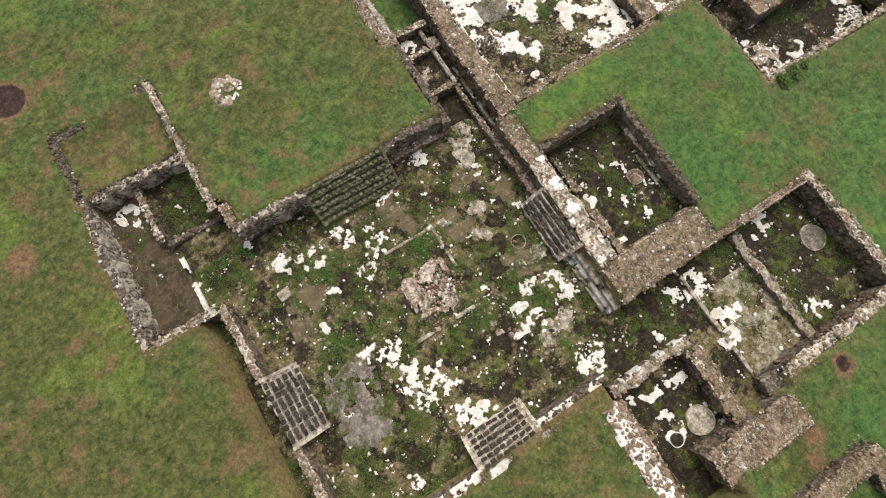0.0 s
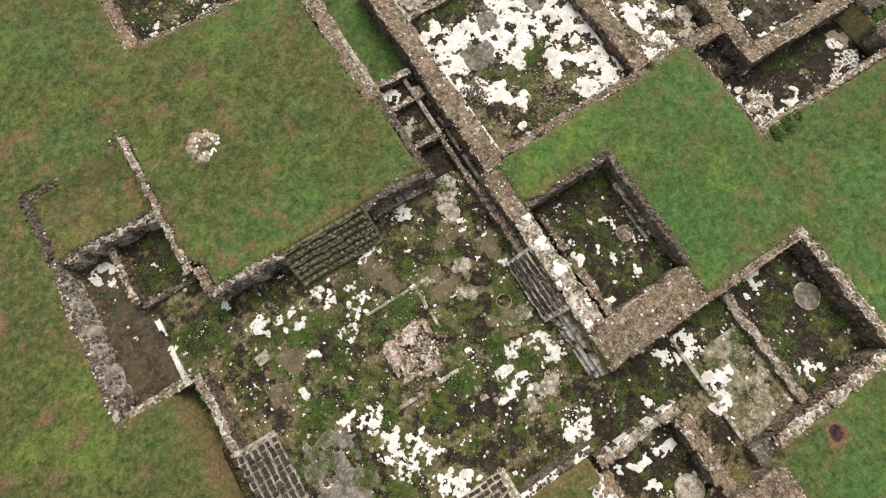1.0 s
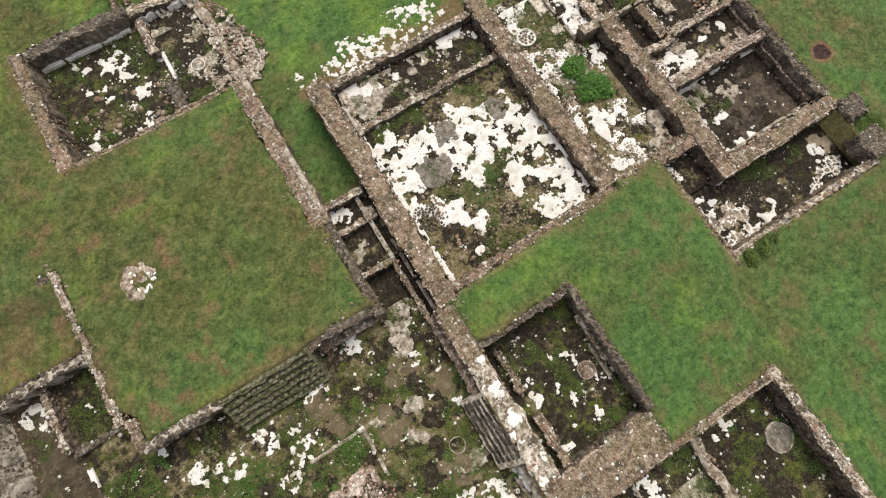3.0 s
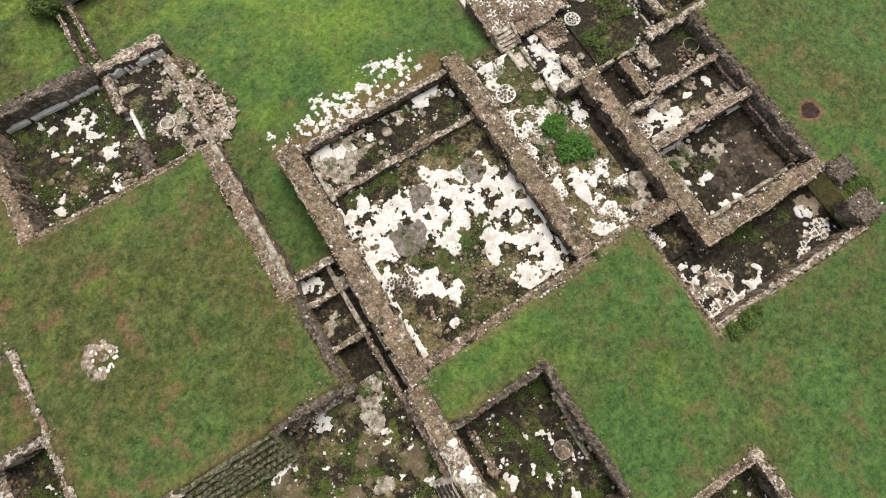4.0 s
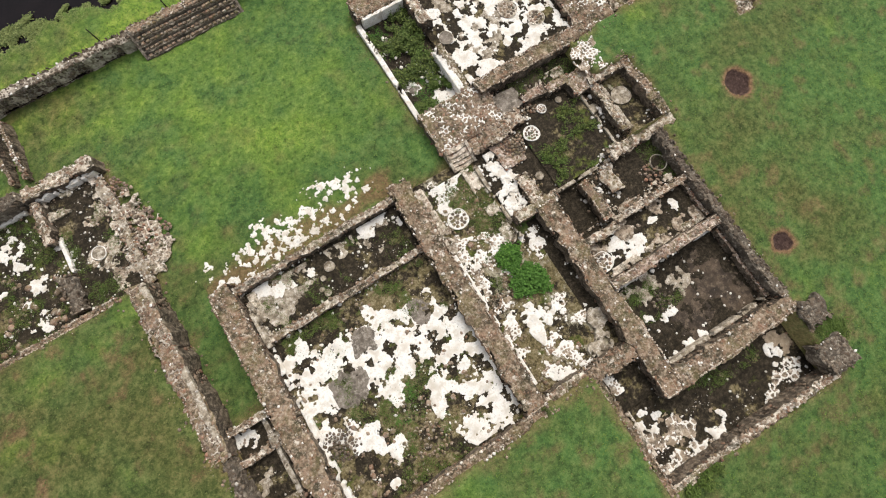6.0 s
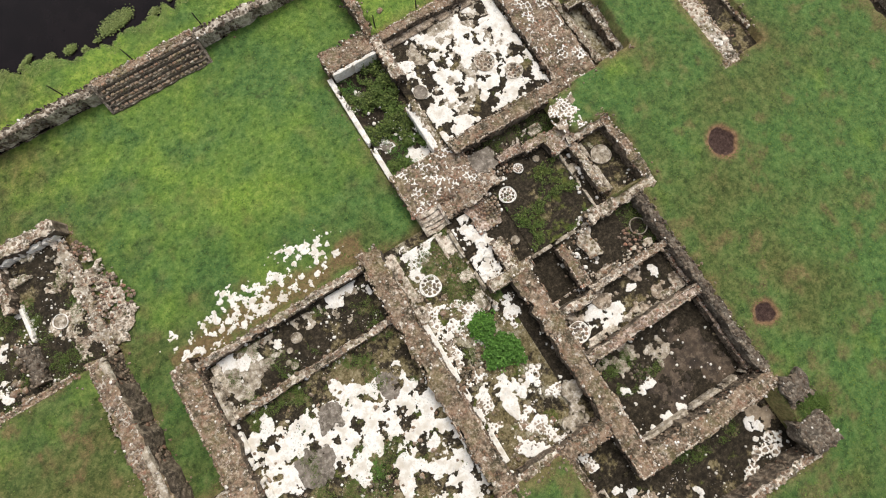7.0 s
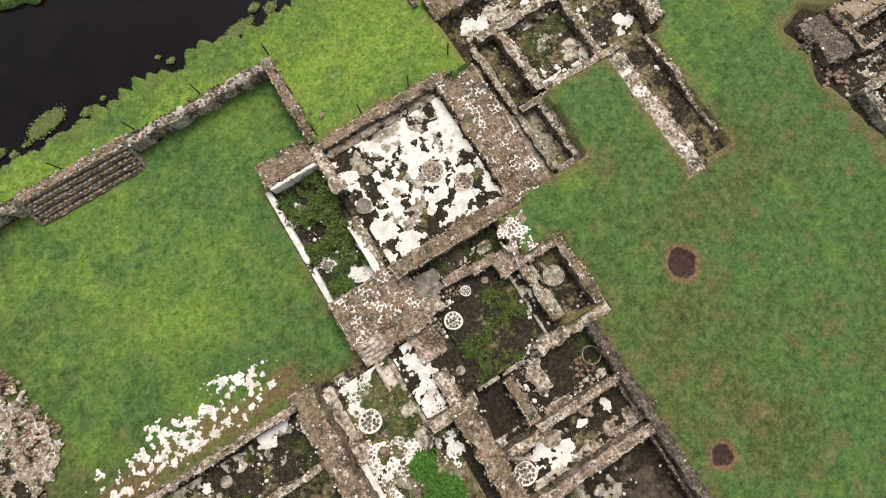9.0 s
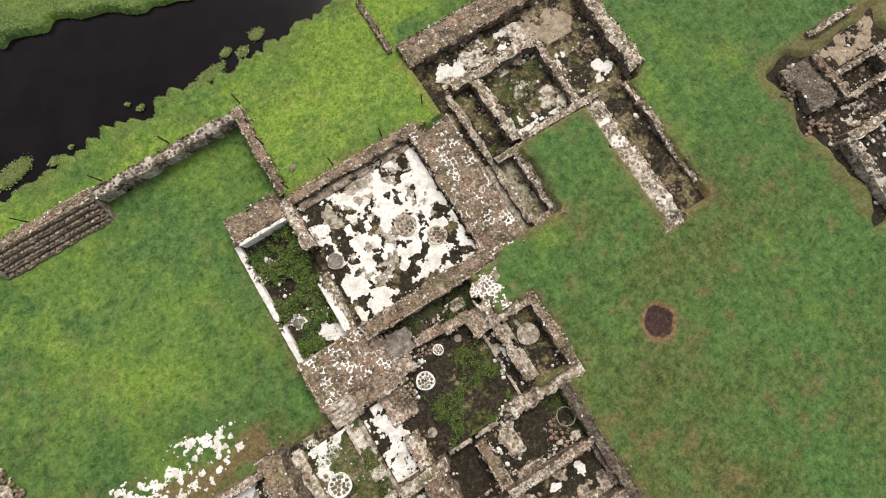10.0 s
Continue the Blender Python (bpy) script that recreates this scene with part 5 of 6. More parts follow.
crust("plaster_floor", -3.1, 25.4, 3, 33, 0.12, [(0.9, 31.4, 0.61), (0.4, 31.1, 0.45), (-0.5, 30.0, 0.38), (1.5, 29.0, 0.68), (1.2, 29.6, 0.45), (0.6, 27.8, 0.34), (1.1, 26.6, 0.42), (-2.2, 27.5, 0.3), (-2.4, 26.7, 0.27), (-1.5, 32.2, 0.27), (-0.9, 31.6, 0.27), (-1.3, 30.5, 0.23), (0.9, 30.1, 0.27), (-0.4, 29.3, 0.3), (-3.1, 26.6, 0.3)], M_PLASTER, WHITE, rag=1.2, fine=1.9, whole=-0.62)
crust("plaster_floor", 21.6, 9.5, 27, 22, 0.36, [(23.4, 13.3, 0.6), (24.0, 12.6, 0.75), (23.4, 12.2, 0.5), (24.5, 12.6, 0.4)], M_PLASTER, WHITE, rag=0.6, thick=0.05)
rimmed(21.6, 7.2, 27, 15.0, 0.36, [(23.8, 10.9, 0.6), (23.6, 10.2, 0.65), (22.7, 10.25, 0.5), (22.2, 13.0, 0.5), (21.95, 11.7, 0.5), (22.3, 13.6, 0.45), (22.4, 14.3, 0.5), (25.2, 12.9, 0.55), (25.7, 11.9, 0.5), (24.4, 9.4, 0.5), (25.0, 8.5, 0.45), (25.4, 7.7, 0.45), (22.0, 12.3, 0.4)], M_WHITEMORTAR, WHITE, pitch=0.2, joint=0.055)
crust("plaster_floor", 25, 9.2, 27, 11.8, 0.36, [(26.4, 11.1, 0.55), (26.0, 9.95, 0.55), (25.2, 9.7, 0.45)], M_GREYPLASTER, "rounded lumps of grey plaster by the wall", rag=0.4, thick=0.2)
rimmed(21.6, 14.5, 27, 22.4, 0.36, [(23.5, 16.6, 0.65), (23.9, 16.0, 0.55), (24.2, 17.3, 0.55), (23.7, 18.0, 0.5), (23.2, 17.0, 0.55), (22.3, 17.6, 0.55), (22.1, 16.7, 0.55), (22.3, 18.5, 0.45), (22.3, 19.7, 0.55), (22.8, 21.4, 0.65), (22.4, 22.0, 0.55), (23.6, 21.4, 0.45), (26.2, 16.9, 0.5), (26.1, 15.8, 0.5), (21.8, 15.6, 0.5)], M_WHITEMORTAR, WHITE, seed=4, pitch=0.24, joint=0.05)
crust("plaster_floor", 21.6, 9.5, 27, 22, 0.35, [(21.9, 17.0, 0.5), (21.8, 15.8, 0.45), (24.0, 21.8, 0.4), (22.6, 20.6, 0.4), (23.0, 22.0, 0.4), (26.0, 16.2, 0.35)], M_PLASTER, WHITE, seed=33, fine=1.6, thick=0.045)
crust("plaster_floor", 24.7, 2.4, 35, 6.2, 0.06, [(26.05, 5.45, 0.7), (25.3, 5.4, 0.5), (28.6, 3.0, 0.4), (29.15, 3.3, 0.32), (28.5, 2.5, 0.4), (34.0, 4.4, 0.3), (33.4, 4.6, 0.35), (33.3, 3.9, 0.2)], M_PLASTER, WHITE, rag=0.7, thick=0.05)
rimmed(24.7, 2.2, 35, 6, 0.05, [(25.4, 4.4, 0.5), (25.1, 4.0, 0.45), (27.0, 4.4, 0.5), (27.3, 3.8, 0.42), (26.3, 4.0, 0.35), (25.8, 3.0, 0.65), (26.8, 2.7, 0.6), (24.8, 3.3, 0.35), (32.4, 2.95, 0.5), (33.1, 2.9, 0.55), (33.9, 3.0, 0.45), (34.0, 3.5, 0.4), (27.6, 2.5, 0.4)], M_WHITEMORTAR, WHITE, pitch=0.34, joint=0.035, rim=0.16)
crust("plaster_floor", 28.1, 12.4, 35, 14.5, 0.5, [(30.3, 13.5, 0.83), (29.4, 13.5, 0.61), (31.1, 13.5, 0.45), (28.9, 13.4, 0.3), (33.8, 13.95, 0.36), (34.0, 13.4, 0.34), (32.2, 13.9, 0.25)], M_PLASTER, WHITE)
crust("plaster_floor", 28.1, 7.0, 35, 11.6, 0.2, [(29.6, 9.15, 0.3), (30.05, 9.25, 0.28), (29.0, 9.4, 0.2), (28.75, 8.6, 0.2)] + [(28.9 + 0.45 * k, 7.32 + 0.08 * (k % 2), 0.24) for k in range(5)], M_PLASTER, WHITE, thick=0.06)
crust("plaster_floor", 28.1, 7.0, 35, 11.7, 0.2, [(31.6, 10.2, 0.75), (29.3, 10.8, 0.6), (30.2, 11.1, 0.5), (28.6, 11.2, 0.4)], M_GREYPLASTER, "remains of grey plaster on the room's floor", thick=0.03, seed=35)
crust("plaster_floor", 25.7, 18.2, 28.2, 22, 0.42, [(26.6, 20.5, 0.6), (26.9, 20.0, 0.5), (25.9, 20.5, 0.35), (26.2, 19.2, 0.5), (26.2, 18.7, 0.5), (26.3, 21.3, 0.35)], M_PLASTER, WHITE)
crust("plaster_floor", 8.5, 22.7, 20.5, 26.0, 0, [(10.7, 23.7, 0.68), (11.3, 23.9, 0.38), (13.1, 24.5, 0.53), (13.8, 24.7, 0.61), (13.8, 23.8, 0.38), (12.8, 25.1, 0.38), (14.8, 24.5, 0.3), (17.1, 25.2, 0.53), (17.3, 24.5, 0.53), (18.1, 25.0, 0.38), (19.0, 25.2, 0.45), (19.5, 25.3, 0.3), (16.3, 24.9, 0.23), (12.0, 24.6, 0.27), (9.7, 24.6, 0.3), (10.4, 23.2, 0.8), (11.8, 23.5, 0.8), (13.2, 23.9, 0.9), (14.6, 24.0, 0.9), (16.0, 24.1, 0.8), (17.4, 24.2, 0.9), (18.6, 24.4, 0.8), (12.6, 24.4, 0.6)], M_PLASTER, "white plaster crumbs scattered along the lawn's edge", base=terrain, rag=1.6, inset=0.26, fine=2.7, cell=0.045)
crust("plaster_floor", 11.2, 19.5, 20, 22.0, 0.8, [(13, 21.5, 1.2), (11.8, 20.8, 0.9), (18.5, 21.4, 0.9), (16.3, 21.8, 0.6)], M_GREYPLASTER, "remains of grey plaster on the room's floor")
crust("plaster_floor", -9.2, 11.9, -6.3, 15.4, 0, [(-8.2, 13.7, 0.3)], M_PLASTER, WHITE)
crust("plaster_floor", -11.4, 12, -9.7, 15.4, 0, [(-10.6, 14.6, 0.6), (-10.4, 13.4, 0.4)], M_PLASTER, WHITE)
crust("plaster_floor", 44.6, 34.6, 48.6, 37.3, -0.1, [(46.5, 35.9, 1.4), (47.3, 35.4, 0.9)], M_TAN, "smooth tan remains of a plaster floor", rag=0.4)
crust("plaster_floor", 37.6, 26, 39.2, 30, -0.05, [(38.2, 26.6, 0.7), (38.5, 27.6, 0.7), (38.4, 28.6, 0.8), (38.6, 29.6, 0.7)], M_GREYPLASTER, "smooth strip of pale plaster along the wall", rag=0.3)
crust("plaster_floor", 38.5, 26, 48, 37, -0.1, [(44.5, 36.2, 0.8), (41.8, 36.2, 0.7), (44.2, 31.5, 0.8), (43.0, 33.0, 0.5), (46.8, 29.3, 0.6)], M_PALEMORTAR, "remains of grey plaster on the floor")
rimmed(6.2, 25.4, 9.2, 31.4, 0.24, [(7.6, 30.4, 0.7), (8.0, 29.3, 0.8), (7.7, 28.2, 0.8), (8.1, 27.2, 0.7), (7.3, 26.3, 0.6), (6.8, 27.5, 0.6), (6.9, 29.5, 0.6)], M_PALEMORTAR, "collapsed edge of stones in pale lime mortar", seed=15, rim=0.14)
heap(7.8, 28.6, 1.7, 0.25, 0.2, M_REDSTONES, "brown stones lying in the collapsed edge", 0.05, 14, 0.5)
heap(7.3, 31.6, 0.9, 0.22, 0.2, M_REDSTONES, "reddish stones fallen on the lawn", 0.1, 4, 0.8)
heap(1.35, 2.35, 1.9, 0.12, 0.18, M_REDSTONES, "reddish stones spread round the altar", 0.14, 8, 0.75)
rimmed(3.6, 25.6, 6.5, 32.3, 0.12, [(5.0, 28.6, 0.55), (5.9, 27.4, 0.9), (6.0, 30.8, 0.7), (6.2, 28.6, 0.7), (5.2, 26.4, 0.5)], M_PALEMORTAR, WHITE)
crust("plaster_floor", 5.8, 6.6, 9.0, 11.6, 0.1, [(8.3, 11.0, 0.6), (7.9, 10.0, 0.75), (7.5, 9.0, 0.7), (7.1, 8.0, 0.6)], M_GREYPLASTER, "worn pale grey plaster floor in the entrance", rag=0.6)
crust("plaster_floor", 3.0, -3.5, 8.5, 5.5, 0.1, [(4.2, 5.6, 0.7), (5.6, 5.0, 0.6), (5.3, 3.4, 0.5), (7.0, 1.2, 0.7), (3.2, -1.6, 0.6), (5.4, -3.0, 0.6), (6.6, -2.6, 0.5)], M_GREYPLASTER, "worn pale grey plaster patches in the court", rag=1.1, seed=12, thick=0.014)
crust("plaster_floor", 45.2, 21.9, 46.4, 30.0, 0.36, [(45.8, 28.3, 0.5), (45.85, 27.3, 0.5), (46.05, 26.4, 0.45), (46.0, 24.8, 0.4), (45.95, 24.0, 0.45), (45.8, 23.2, 0.35)], M_PLASTER, "white plaster left on the wall's top", fine=1.7, thick=0.06)
crust("plaster_floor", 19.5, 9.2, 20.45, 16.5, 0.86, [(20.1, 9.8 + 0.55 * k, 0.42) for k in range(12)], M_PLASTER, "strip of white plaster along the foot of the wall", rag=0.9, thick=0.03)
crust("plaster_floor", 24.7, 2.6, 35, 6.2, 0.05, [(26.4, 4.3, 0.8), (33.8, 5.0, 0.6), (34.4, 4.4, 0.5)], M_TAN, "worn tan remains of a floor", rag=1.1, thick=0.012, seed=17)
crust("plaster_floor", 28.1, 12.4, 35, 14.75, 0.5, [(32.2, 12.8, 0.6), (33.5, 12.7, 0.6), (34.7, 12.9, 0.6), (28.9, 14.2, 0.6), (30.5, 14.5, 0.6), (33.0, 14.5, 0.5)], M_NETMORTAR, "crumbled pale plaster along the walls", rag=0.9, thick=0.07, seed=18)
crust("plaster_floor", 38.5, 30.5, 48.6, 37.2, -0.1, [(40.0, 36.2, 0.8), (43.2, 36.4, 0.7), (46.0, 33.4, 0.5), (47.8, 31.6, 0.6), (42.2, 31.4, 0.5)], M_PLASTER, WHITE, rag=1.1, seed=19, fine=1.4)
crust("plaster_floor", 28.3, 33.2, 35.5, 33.72, 0.36, [(28.6 + 0.7 * k, 33.5, 0.5) for k in range(10)], M_NETMORTAR, "pinkish plaster bench along the hall's wall", rag=0.6, thick=0.1, seed=22)
crust("plaster_floor", 11.3, 20.6, 20.2, 22.15, 0.81, [(11.7, 21.9, 0.5), (12.6, 21.7, 0.5), (13.3, 21.5, 0.35), (14.8, 21.2, 0.3), (16.6, 21.5, 0.3), (18.4, 22.0, 0.45), (19.3, 22.0, 0.5), (20.0, 21.4, 0.3)], M_PLASTER, WHITE, rag=1.2, seed=23, fine=1.3)
M_TROD = layered("trodden_earth", (0.155, 0.12, 0.07), (0.085, 0.066, 0.036), (0.24, 0.195, 0.13), 0.6, 0.12, pitted=0.3)
M_WORN = layered("damp_clay_floor", (0.085, 0.062, 0.044), (0.04, 0.031, 0.024), (0.15, 0.115, 0.085), 0.7, 0.12, pitted=0.4)
for fx0, fy0, fx1, fy1, fz, fs in ((21.5, 17.4, 22.2, 22.4, 0.36, 61), (24.6, 16.9, 25.4, 22.2, 0.36, 62), (25.6, 18.2, 26.9, 22.2, 0.42, 63), (28.0, 14.9, 29.9, 15.4, 0.02, 64), (30.6, 15.2, 34.9, 15.7, 0.47, 65), (28.1, 11.6, 34.8, 11.95, 0.2, 66), (28.1, 12.4, 34.8, 12.8, 0.5, 67), (24.7, 2.5, 25.2, 6.2, 0.06, 68), (11.1, 19.4, 11.6, 22.0, 0.81, 70), (29.7, 24.0, 33.4, 24.6, 0.42, 71), (33.6, 18.4, 33.9, 22.2, 0.42, 72), (3.4, 31.6, 6.6, 33.0, 0.12, 73), (41.1, 34.3, 45.0, 34.85, -0.08, 74), (41.0, 30.5, 45.0, 31.0, -0.08, 75), (39.0, 35.4, 45.0, 36.0, -0.08, 76)):
    crust("plaster_skirt", fx0, fy0, fx1, fy1, fz, [], M_PALEMORTAR if fs % 3 else M_PLASTER, "crumbled lime plaster along the foot of the wall", rag=1.1, cell=0.05, thick=0.09, seed=fs, whole=0.22, fine=1.3)
crust("worn_floor", 8.9, 3.9, 9.7, 12.0, 0.14, [], M_WET_AND_SHADE, "dark floor strip in the narrow channel", rag=0.4, thick=0.03, seed=28, whole=0.7)
crust("worn_floor", 1.5, -3.0, 8.0, 7.0, 0.1, [(6.7, 5.9, 0.35), (6.8, 5.1, 0.4), (6.3, 3.7, 0.4), (5.7, 2.7, 0.3), (5.3, 2.0, 0.5), (5.0, 1.4, 0.4), (2.9, -1.9, 0.45), (3.7, -1.3, 0.35)], M_WET_AND_SHADE, "dark damp hollow in the court's floor", rag=0.7, thick=0.03, seed=29, inset=-0.3)
crust("worn_floor", -6.0, 0.0, 9.0, 9.0, 0.1, [(4.5, 4.8, 0.9), (2.3, 6.2, 0.5), (6.0, 6.7, 0.7), (7.8, 4.9, 0.6), (6.2, 1.2, 0.8), (1.8, 7.5, 0.7), (-4.2, 5.4, 0.8), (-5.5, 4.4, 0.7)], M_TROD, "bare trodden brown earth in the court", rag=0.8, thick=0.022, seed=30, inset=-0.1)
crust("plaster_cap", 9.25, -1.2, 10.25, 5.3, 1.5, [], M_WHITEMORTAR, "pinkish white mortar left on the wall's top", rag=1.3, thick=0.05, seed=81, whole=-0.12, fine=1.6, base=lambda X, Y: worn_top(X, Y, 0.085))
# Dark strip laid on the floor for the shade beside the wall.
crust("worn_floor", 26.15, 10.6, 26.95, 17.5, 0.36, [], M_WET_AND_SHADE, "dark strip painting the wall's shade onto the passage floor", rag=0.5, thick=0.02, seed=27, whole=0.6)
crust("worn_floor", 28.2, 7.2, 34.8, 11.6, 0.2, [(33.0, 9.6, 1.3), (31.0, 8.2, 1.2), (33.8, 7.8, 0.8)], M_WORN, "smooth worn brown patches of the room's floor", rag=0.9, thick=0.012, seed=25)
crust("worn_floor", 28.8, 22.4, 34.0, 25.2, 0.4, [(33.6, 21.0, 0.6), (31.2, 24.6, 0.9)], M_WORN, "smooth worn brown patches of the floor", rag=0.9, thick=0.012, seed=26)
crust("plaster_scraps", -8.8, -5.8, 8.4, 9.7, 0.1, [(x, y, 0.55) for x, y in ((-2.0, 0.6), (-3.2, 1.6), (-4.6, 7.8), (-3.2, 7.0), (-1.2, 7.4), (0.6, 6.4), (5.2, -2.0), (7.2, -0.6), (-0.6, -3.8), (4.6, 9.3), (-1.0, 5.0), (2.0, 7.8))], M_PLASTER, "small scraps of white plaster strewn over the court", rag=1.3, cell=0.05, seed=44, whole=-0.62, fine=2.6, inset=0.16)
crust("slab", -6.2, -3, -2.6, 1.6, 0.1, [(-4.7, 0.2, 1.4), (-5.2, -1.6, 1.3)], M_SLAB, "broken slab of grey concrete in the court", rag=0.5)
crust("slab", 12.5, 13.8, 19.5, 17.4, 0.87, [(15.2, 16.7, 0.75), (13.4, 14.9, 1.1), (18.5, 16.6, 0.7)], M_SLAB, "rounded grey patches of bare floor slab", rag=0.4)

# ---- plants ----
weeds(-9, -6, 9, 9.8, 0.1, 260, [(2.1, 4.7, 1.0), (-3.5, 6.2, 1.2), (5.4, 0.5, 1.0), (-4.3, 2.2, 1.2), (2.8, -0.2, 1.0)], cover=0.02)
weeds(-9, -6, 9, 9.8, 0.1, 130, [(2.1, 4.7, 0.9), (-3.5, 6.2, 0.9), (-2.6, 6.5, 0.6), (5.4, 0.5, 0.8), (6.3, -1.0, 0.8), (-4.3, 2.2, 0.7), (-4.6, 3.0, 0.5), (2.8, -0.2, 0.6), (4.2, -0.6, 0.6)], cover=-0.5, seed=8, material=M_BRIGHT, label="patches of fresh green weeds in the court")
weeds(6, -6.8, 13, -3.6, 0.1, 260, cover=0.0)
weeds(10.6, -1.2, 15.4, 5.3, 0.55, 260, cover=0.0)
weeds(17.4, -10, 22, -3.7, 0.15, 260, cover=0.0)
weeds(17.4, -10, 22, -3.7, 0.15, 120, cover=-0.5, seed=9, material=M_BRIGHT, label="patches of fresh green weeds in the room")
weeds(13.3, -9, 17, -3.7, 0.17, 220, [(16.0, -4.5, 1.0)], cover=-0.25)
weeds(-9.2, 12, -6.4, 15.5, 0, 240, cover=0.35)
weeds(-11.5, 7.4, -9.6, 15.3, 0, 120, cover=-0.3)
weeds(11, 9.2, 20, 18.8, 0.85, 200, gaps=[(11.9, 10.6, 1.6), (18.0, 11.3, 0.9)], blobs=[(15.6, 13.0, 1.2), (17.0, 13.6, 1.0), (14.4, 11.0, 0.9)], cover=-0.15)
weeds(11, 9.2, 20, 18.8, 0.85, 140, [(15.8, 13.3, 0.7), (14.9, 12.3, 0.5)], cover=-3, material=M_BRIGHT)
weeds(11.4, 18.0, 20, 18.9, 0.85, 220, cover=0.2)
weeds(11.4, 19.5, 20, 22, 0.8, 160, cover=-0.1)
weeds(28.9, 18.3, 33.1, 22.3, 0.47, 300, cover=-0.1, gaps=[(30.4, 21.4, 0.8), (31.0, 19.8, 0.4)], tall=0.4, size=0.085)
weeds(28.9, 18.3, 33.1, 22.3, 0.47, 160, cover=-0.7, seed=6, gaps=[(30.6, 21.4, 0.9)], material=M_BRIGHT, label="fresh green weeds in the small court")
weeds(24.5, 26.2, 27.4, 33.2, 0.1, 420, cover=0.1, tall=0.6, size=0.11)
weeds(24.5, 26.2, 27.4, 33.2, 0.1, 240, cover=-0.5, seed=6, material=M_BRIGHT, label="fresh green weeds in the garden room")
weeds(-3.1, 25.4, 3, 32.9, 0.12, 240, cover=0.2)
weeds(3.6, 25.4, 6.5, 32, 0.12, 220, cover=0.15)
weeds(29.2, 23.8, 34, 25.1, 0.4, 260, cover=0.4)
weeds(41.2, 30.6, 45, 34.6, -0.1, 200, cover=0.2)
weeds(22, 15, 25.3, 22, 0.35, 320, [(23.8, 20.8, 1.2), (24.6, 18.7, 1.3), (24.8, 20.0, 1.0)], cover=-0.35)
wy(21.65, 10.0, 18.0, 0.22, 0.1, 0.5, "white")
weeds(22.5, 12.5, 26.6, 18, 0.35, 520, [(24.5, 14.7, 1.15), (24.25, 16.4, 0.8)], cover=-3, material=M_BRIGHT, size=0.12, tall=0.55, name="bush", label="low bright green bush in the passage")
weeds(28.5, 4.6, 33, 6.0, 0.05, 260, cover=0.2)
weeds(28.1, 9.2, 31.5, 11.6, 0.2, 260, [(28.9, 10.9, 0.8)], cover=-0.25)
weeds(34.0, 15.2, 35.1, 17.8, 0.45, 260, cover=-0.1)
weeds(24.8, 1.3, 27.6, 2.3, 1.1, 420, [(25.3, 1.9, 0.5), (26.2, 1.9, 0.6), (27.0, 2.0, 0.4)], cover=-3, size=0.1, tall=0.35, name="bush", label="low dark green shrub outside the wall's corner")
weeds(35.0, 3.4, 37.6, 5.4, 1.12, 420, [(36.1, 4.4, 0.9), (36.8, 4.1, 0.6)], cover=-3, size=0.08, tall=0.2, name="bush", label="tuft of dark green grass between two rubble heaps")
heap(33.9, 15.9, 0.8, 0.47, 0.2, M_REDSTONES, "heap of fallen reddish stones in the room's corner", 0.08, 21, 0.6)
heap(30.2, 9.9, 0.8, 0.2, 0.18, M_BASALTS, "low heap of fallen dark stones", 0.1, 6, 0.6)
heap(11.7, 12.8, 0.95, 0.85, 0.17, M_BASALTS, "low heap of dark mossy stones on the floor")
heap(15.7, 10.6, 1.3, 0.85, 0.17, M_STONES, "loose brown stones spread over the floor", 0.05, 5, 0.5)
heap(-3.9, 8.3, 1.0, 0.1, 0.16, M_STONES, "loose brown stones spread over the floor", 0.05, 5, 0.4)
heap(0.4, 7.2, 1.1, 0.1, 0.16, M_BASALTS, "loose dark stones spread over the floor", 0.04, 6, 0.5)
heap(26.9, 18.6, 0.7, 0.42, 0.18, M_STONES, "loose brown stones spread over the floor", 0.05, 7, 0.6)
heap(28.1, 21.7, 1.1, 0.5, 0.2, M_STONES, "heap of fallen reddish stones beside the garden", 0.25, 9, 0.9)
heap(30.2, 23.2, 0.6, 0.35, 0.2, M_STONES, "heap of fallen reddish stones beside the garden", 0.25, 11, 0.9)
for hx, hy, hr in ((46.6, 23.6, 0.9), (46.5, 25.8, 0.8), (47.0, 28.0, 0.7), (42.6, 36.0, 0.8), (47.6, 33.0, 0.9)):
    heap(hx, hy, hr, -0.08, 0.19, M_REDSTONES, "reddish stones spread over the floor", 0.06, int(hy), 0.6)
crust("plaster_floor", 59.2, 24.2, 63.8, 26.5, 0.0, [(60.6, 25.4, 1.2), (62.2, 25.2, 1.2)], M_TAN, "smooth tan remains of a plaster floor", rag=0.5)
crust("plaster_floor", 57.1, 17.5, 61.5, 22.2, 0.0, [(58.9, 21.3, 0.7), (58.5, 21.8, 0.4), (57.4, 19.6, 0.5), (57.5, 18.6, 0.4), (60.0, 19.0, 0.5)], M_PALEMORTAR, WHITE, seed=31)
heap(56.2, 22.0, 0.9, 0.1, 0.22, M_REDSTONES, "heap of fallen brown stones", 0.1, 16, 0.6)
flecks(56, 16, 63, 26, 0.05, 12, 0.12)
heap(56.3, 24.6, 0.8, 0.25, 0.24, M_BASALTS, "heap of fallen dark stones", 0.2, 12, 0.8)
heap(59.8, 21.4, 0.8, 0.05, 0.22, M_BASALTS, "heap of fallen dark stones", 0.2, 13, 0.6)
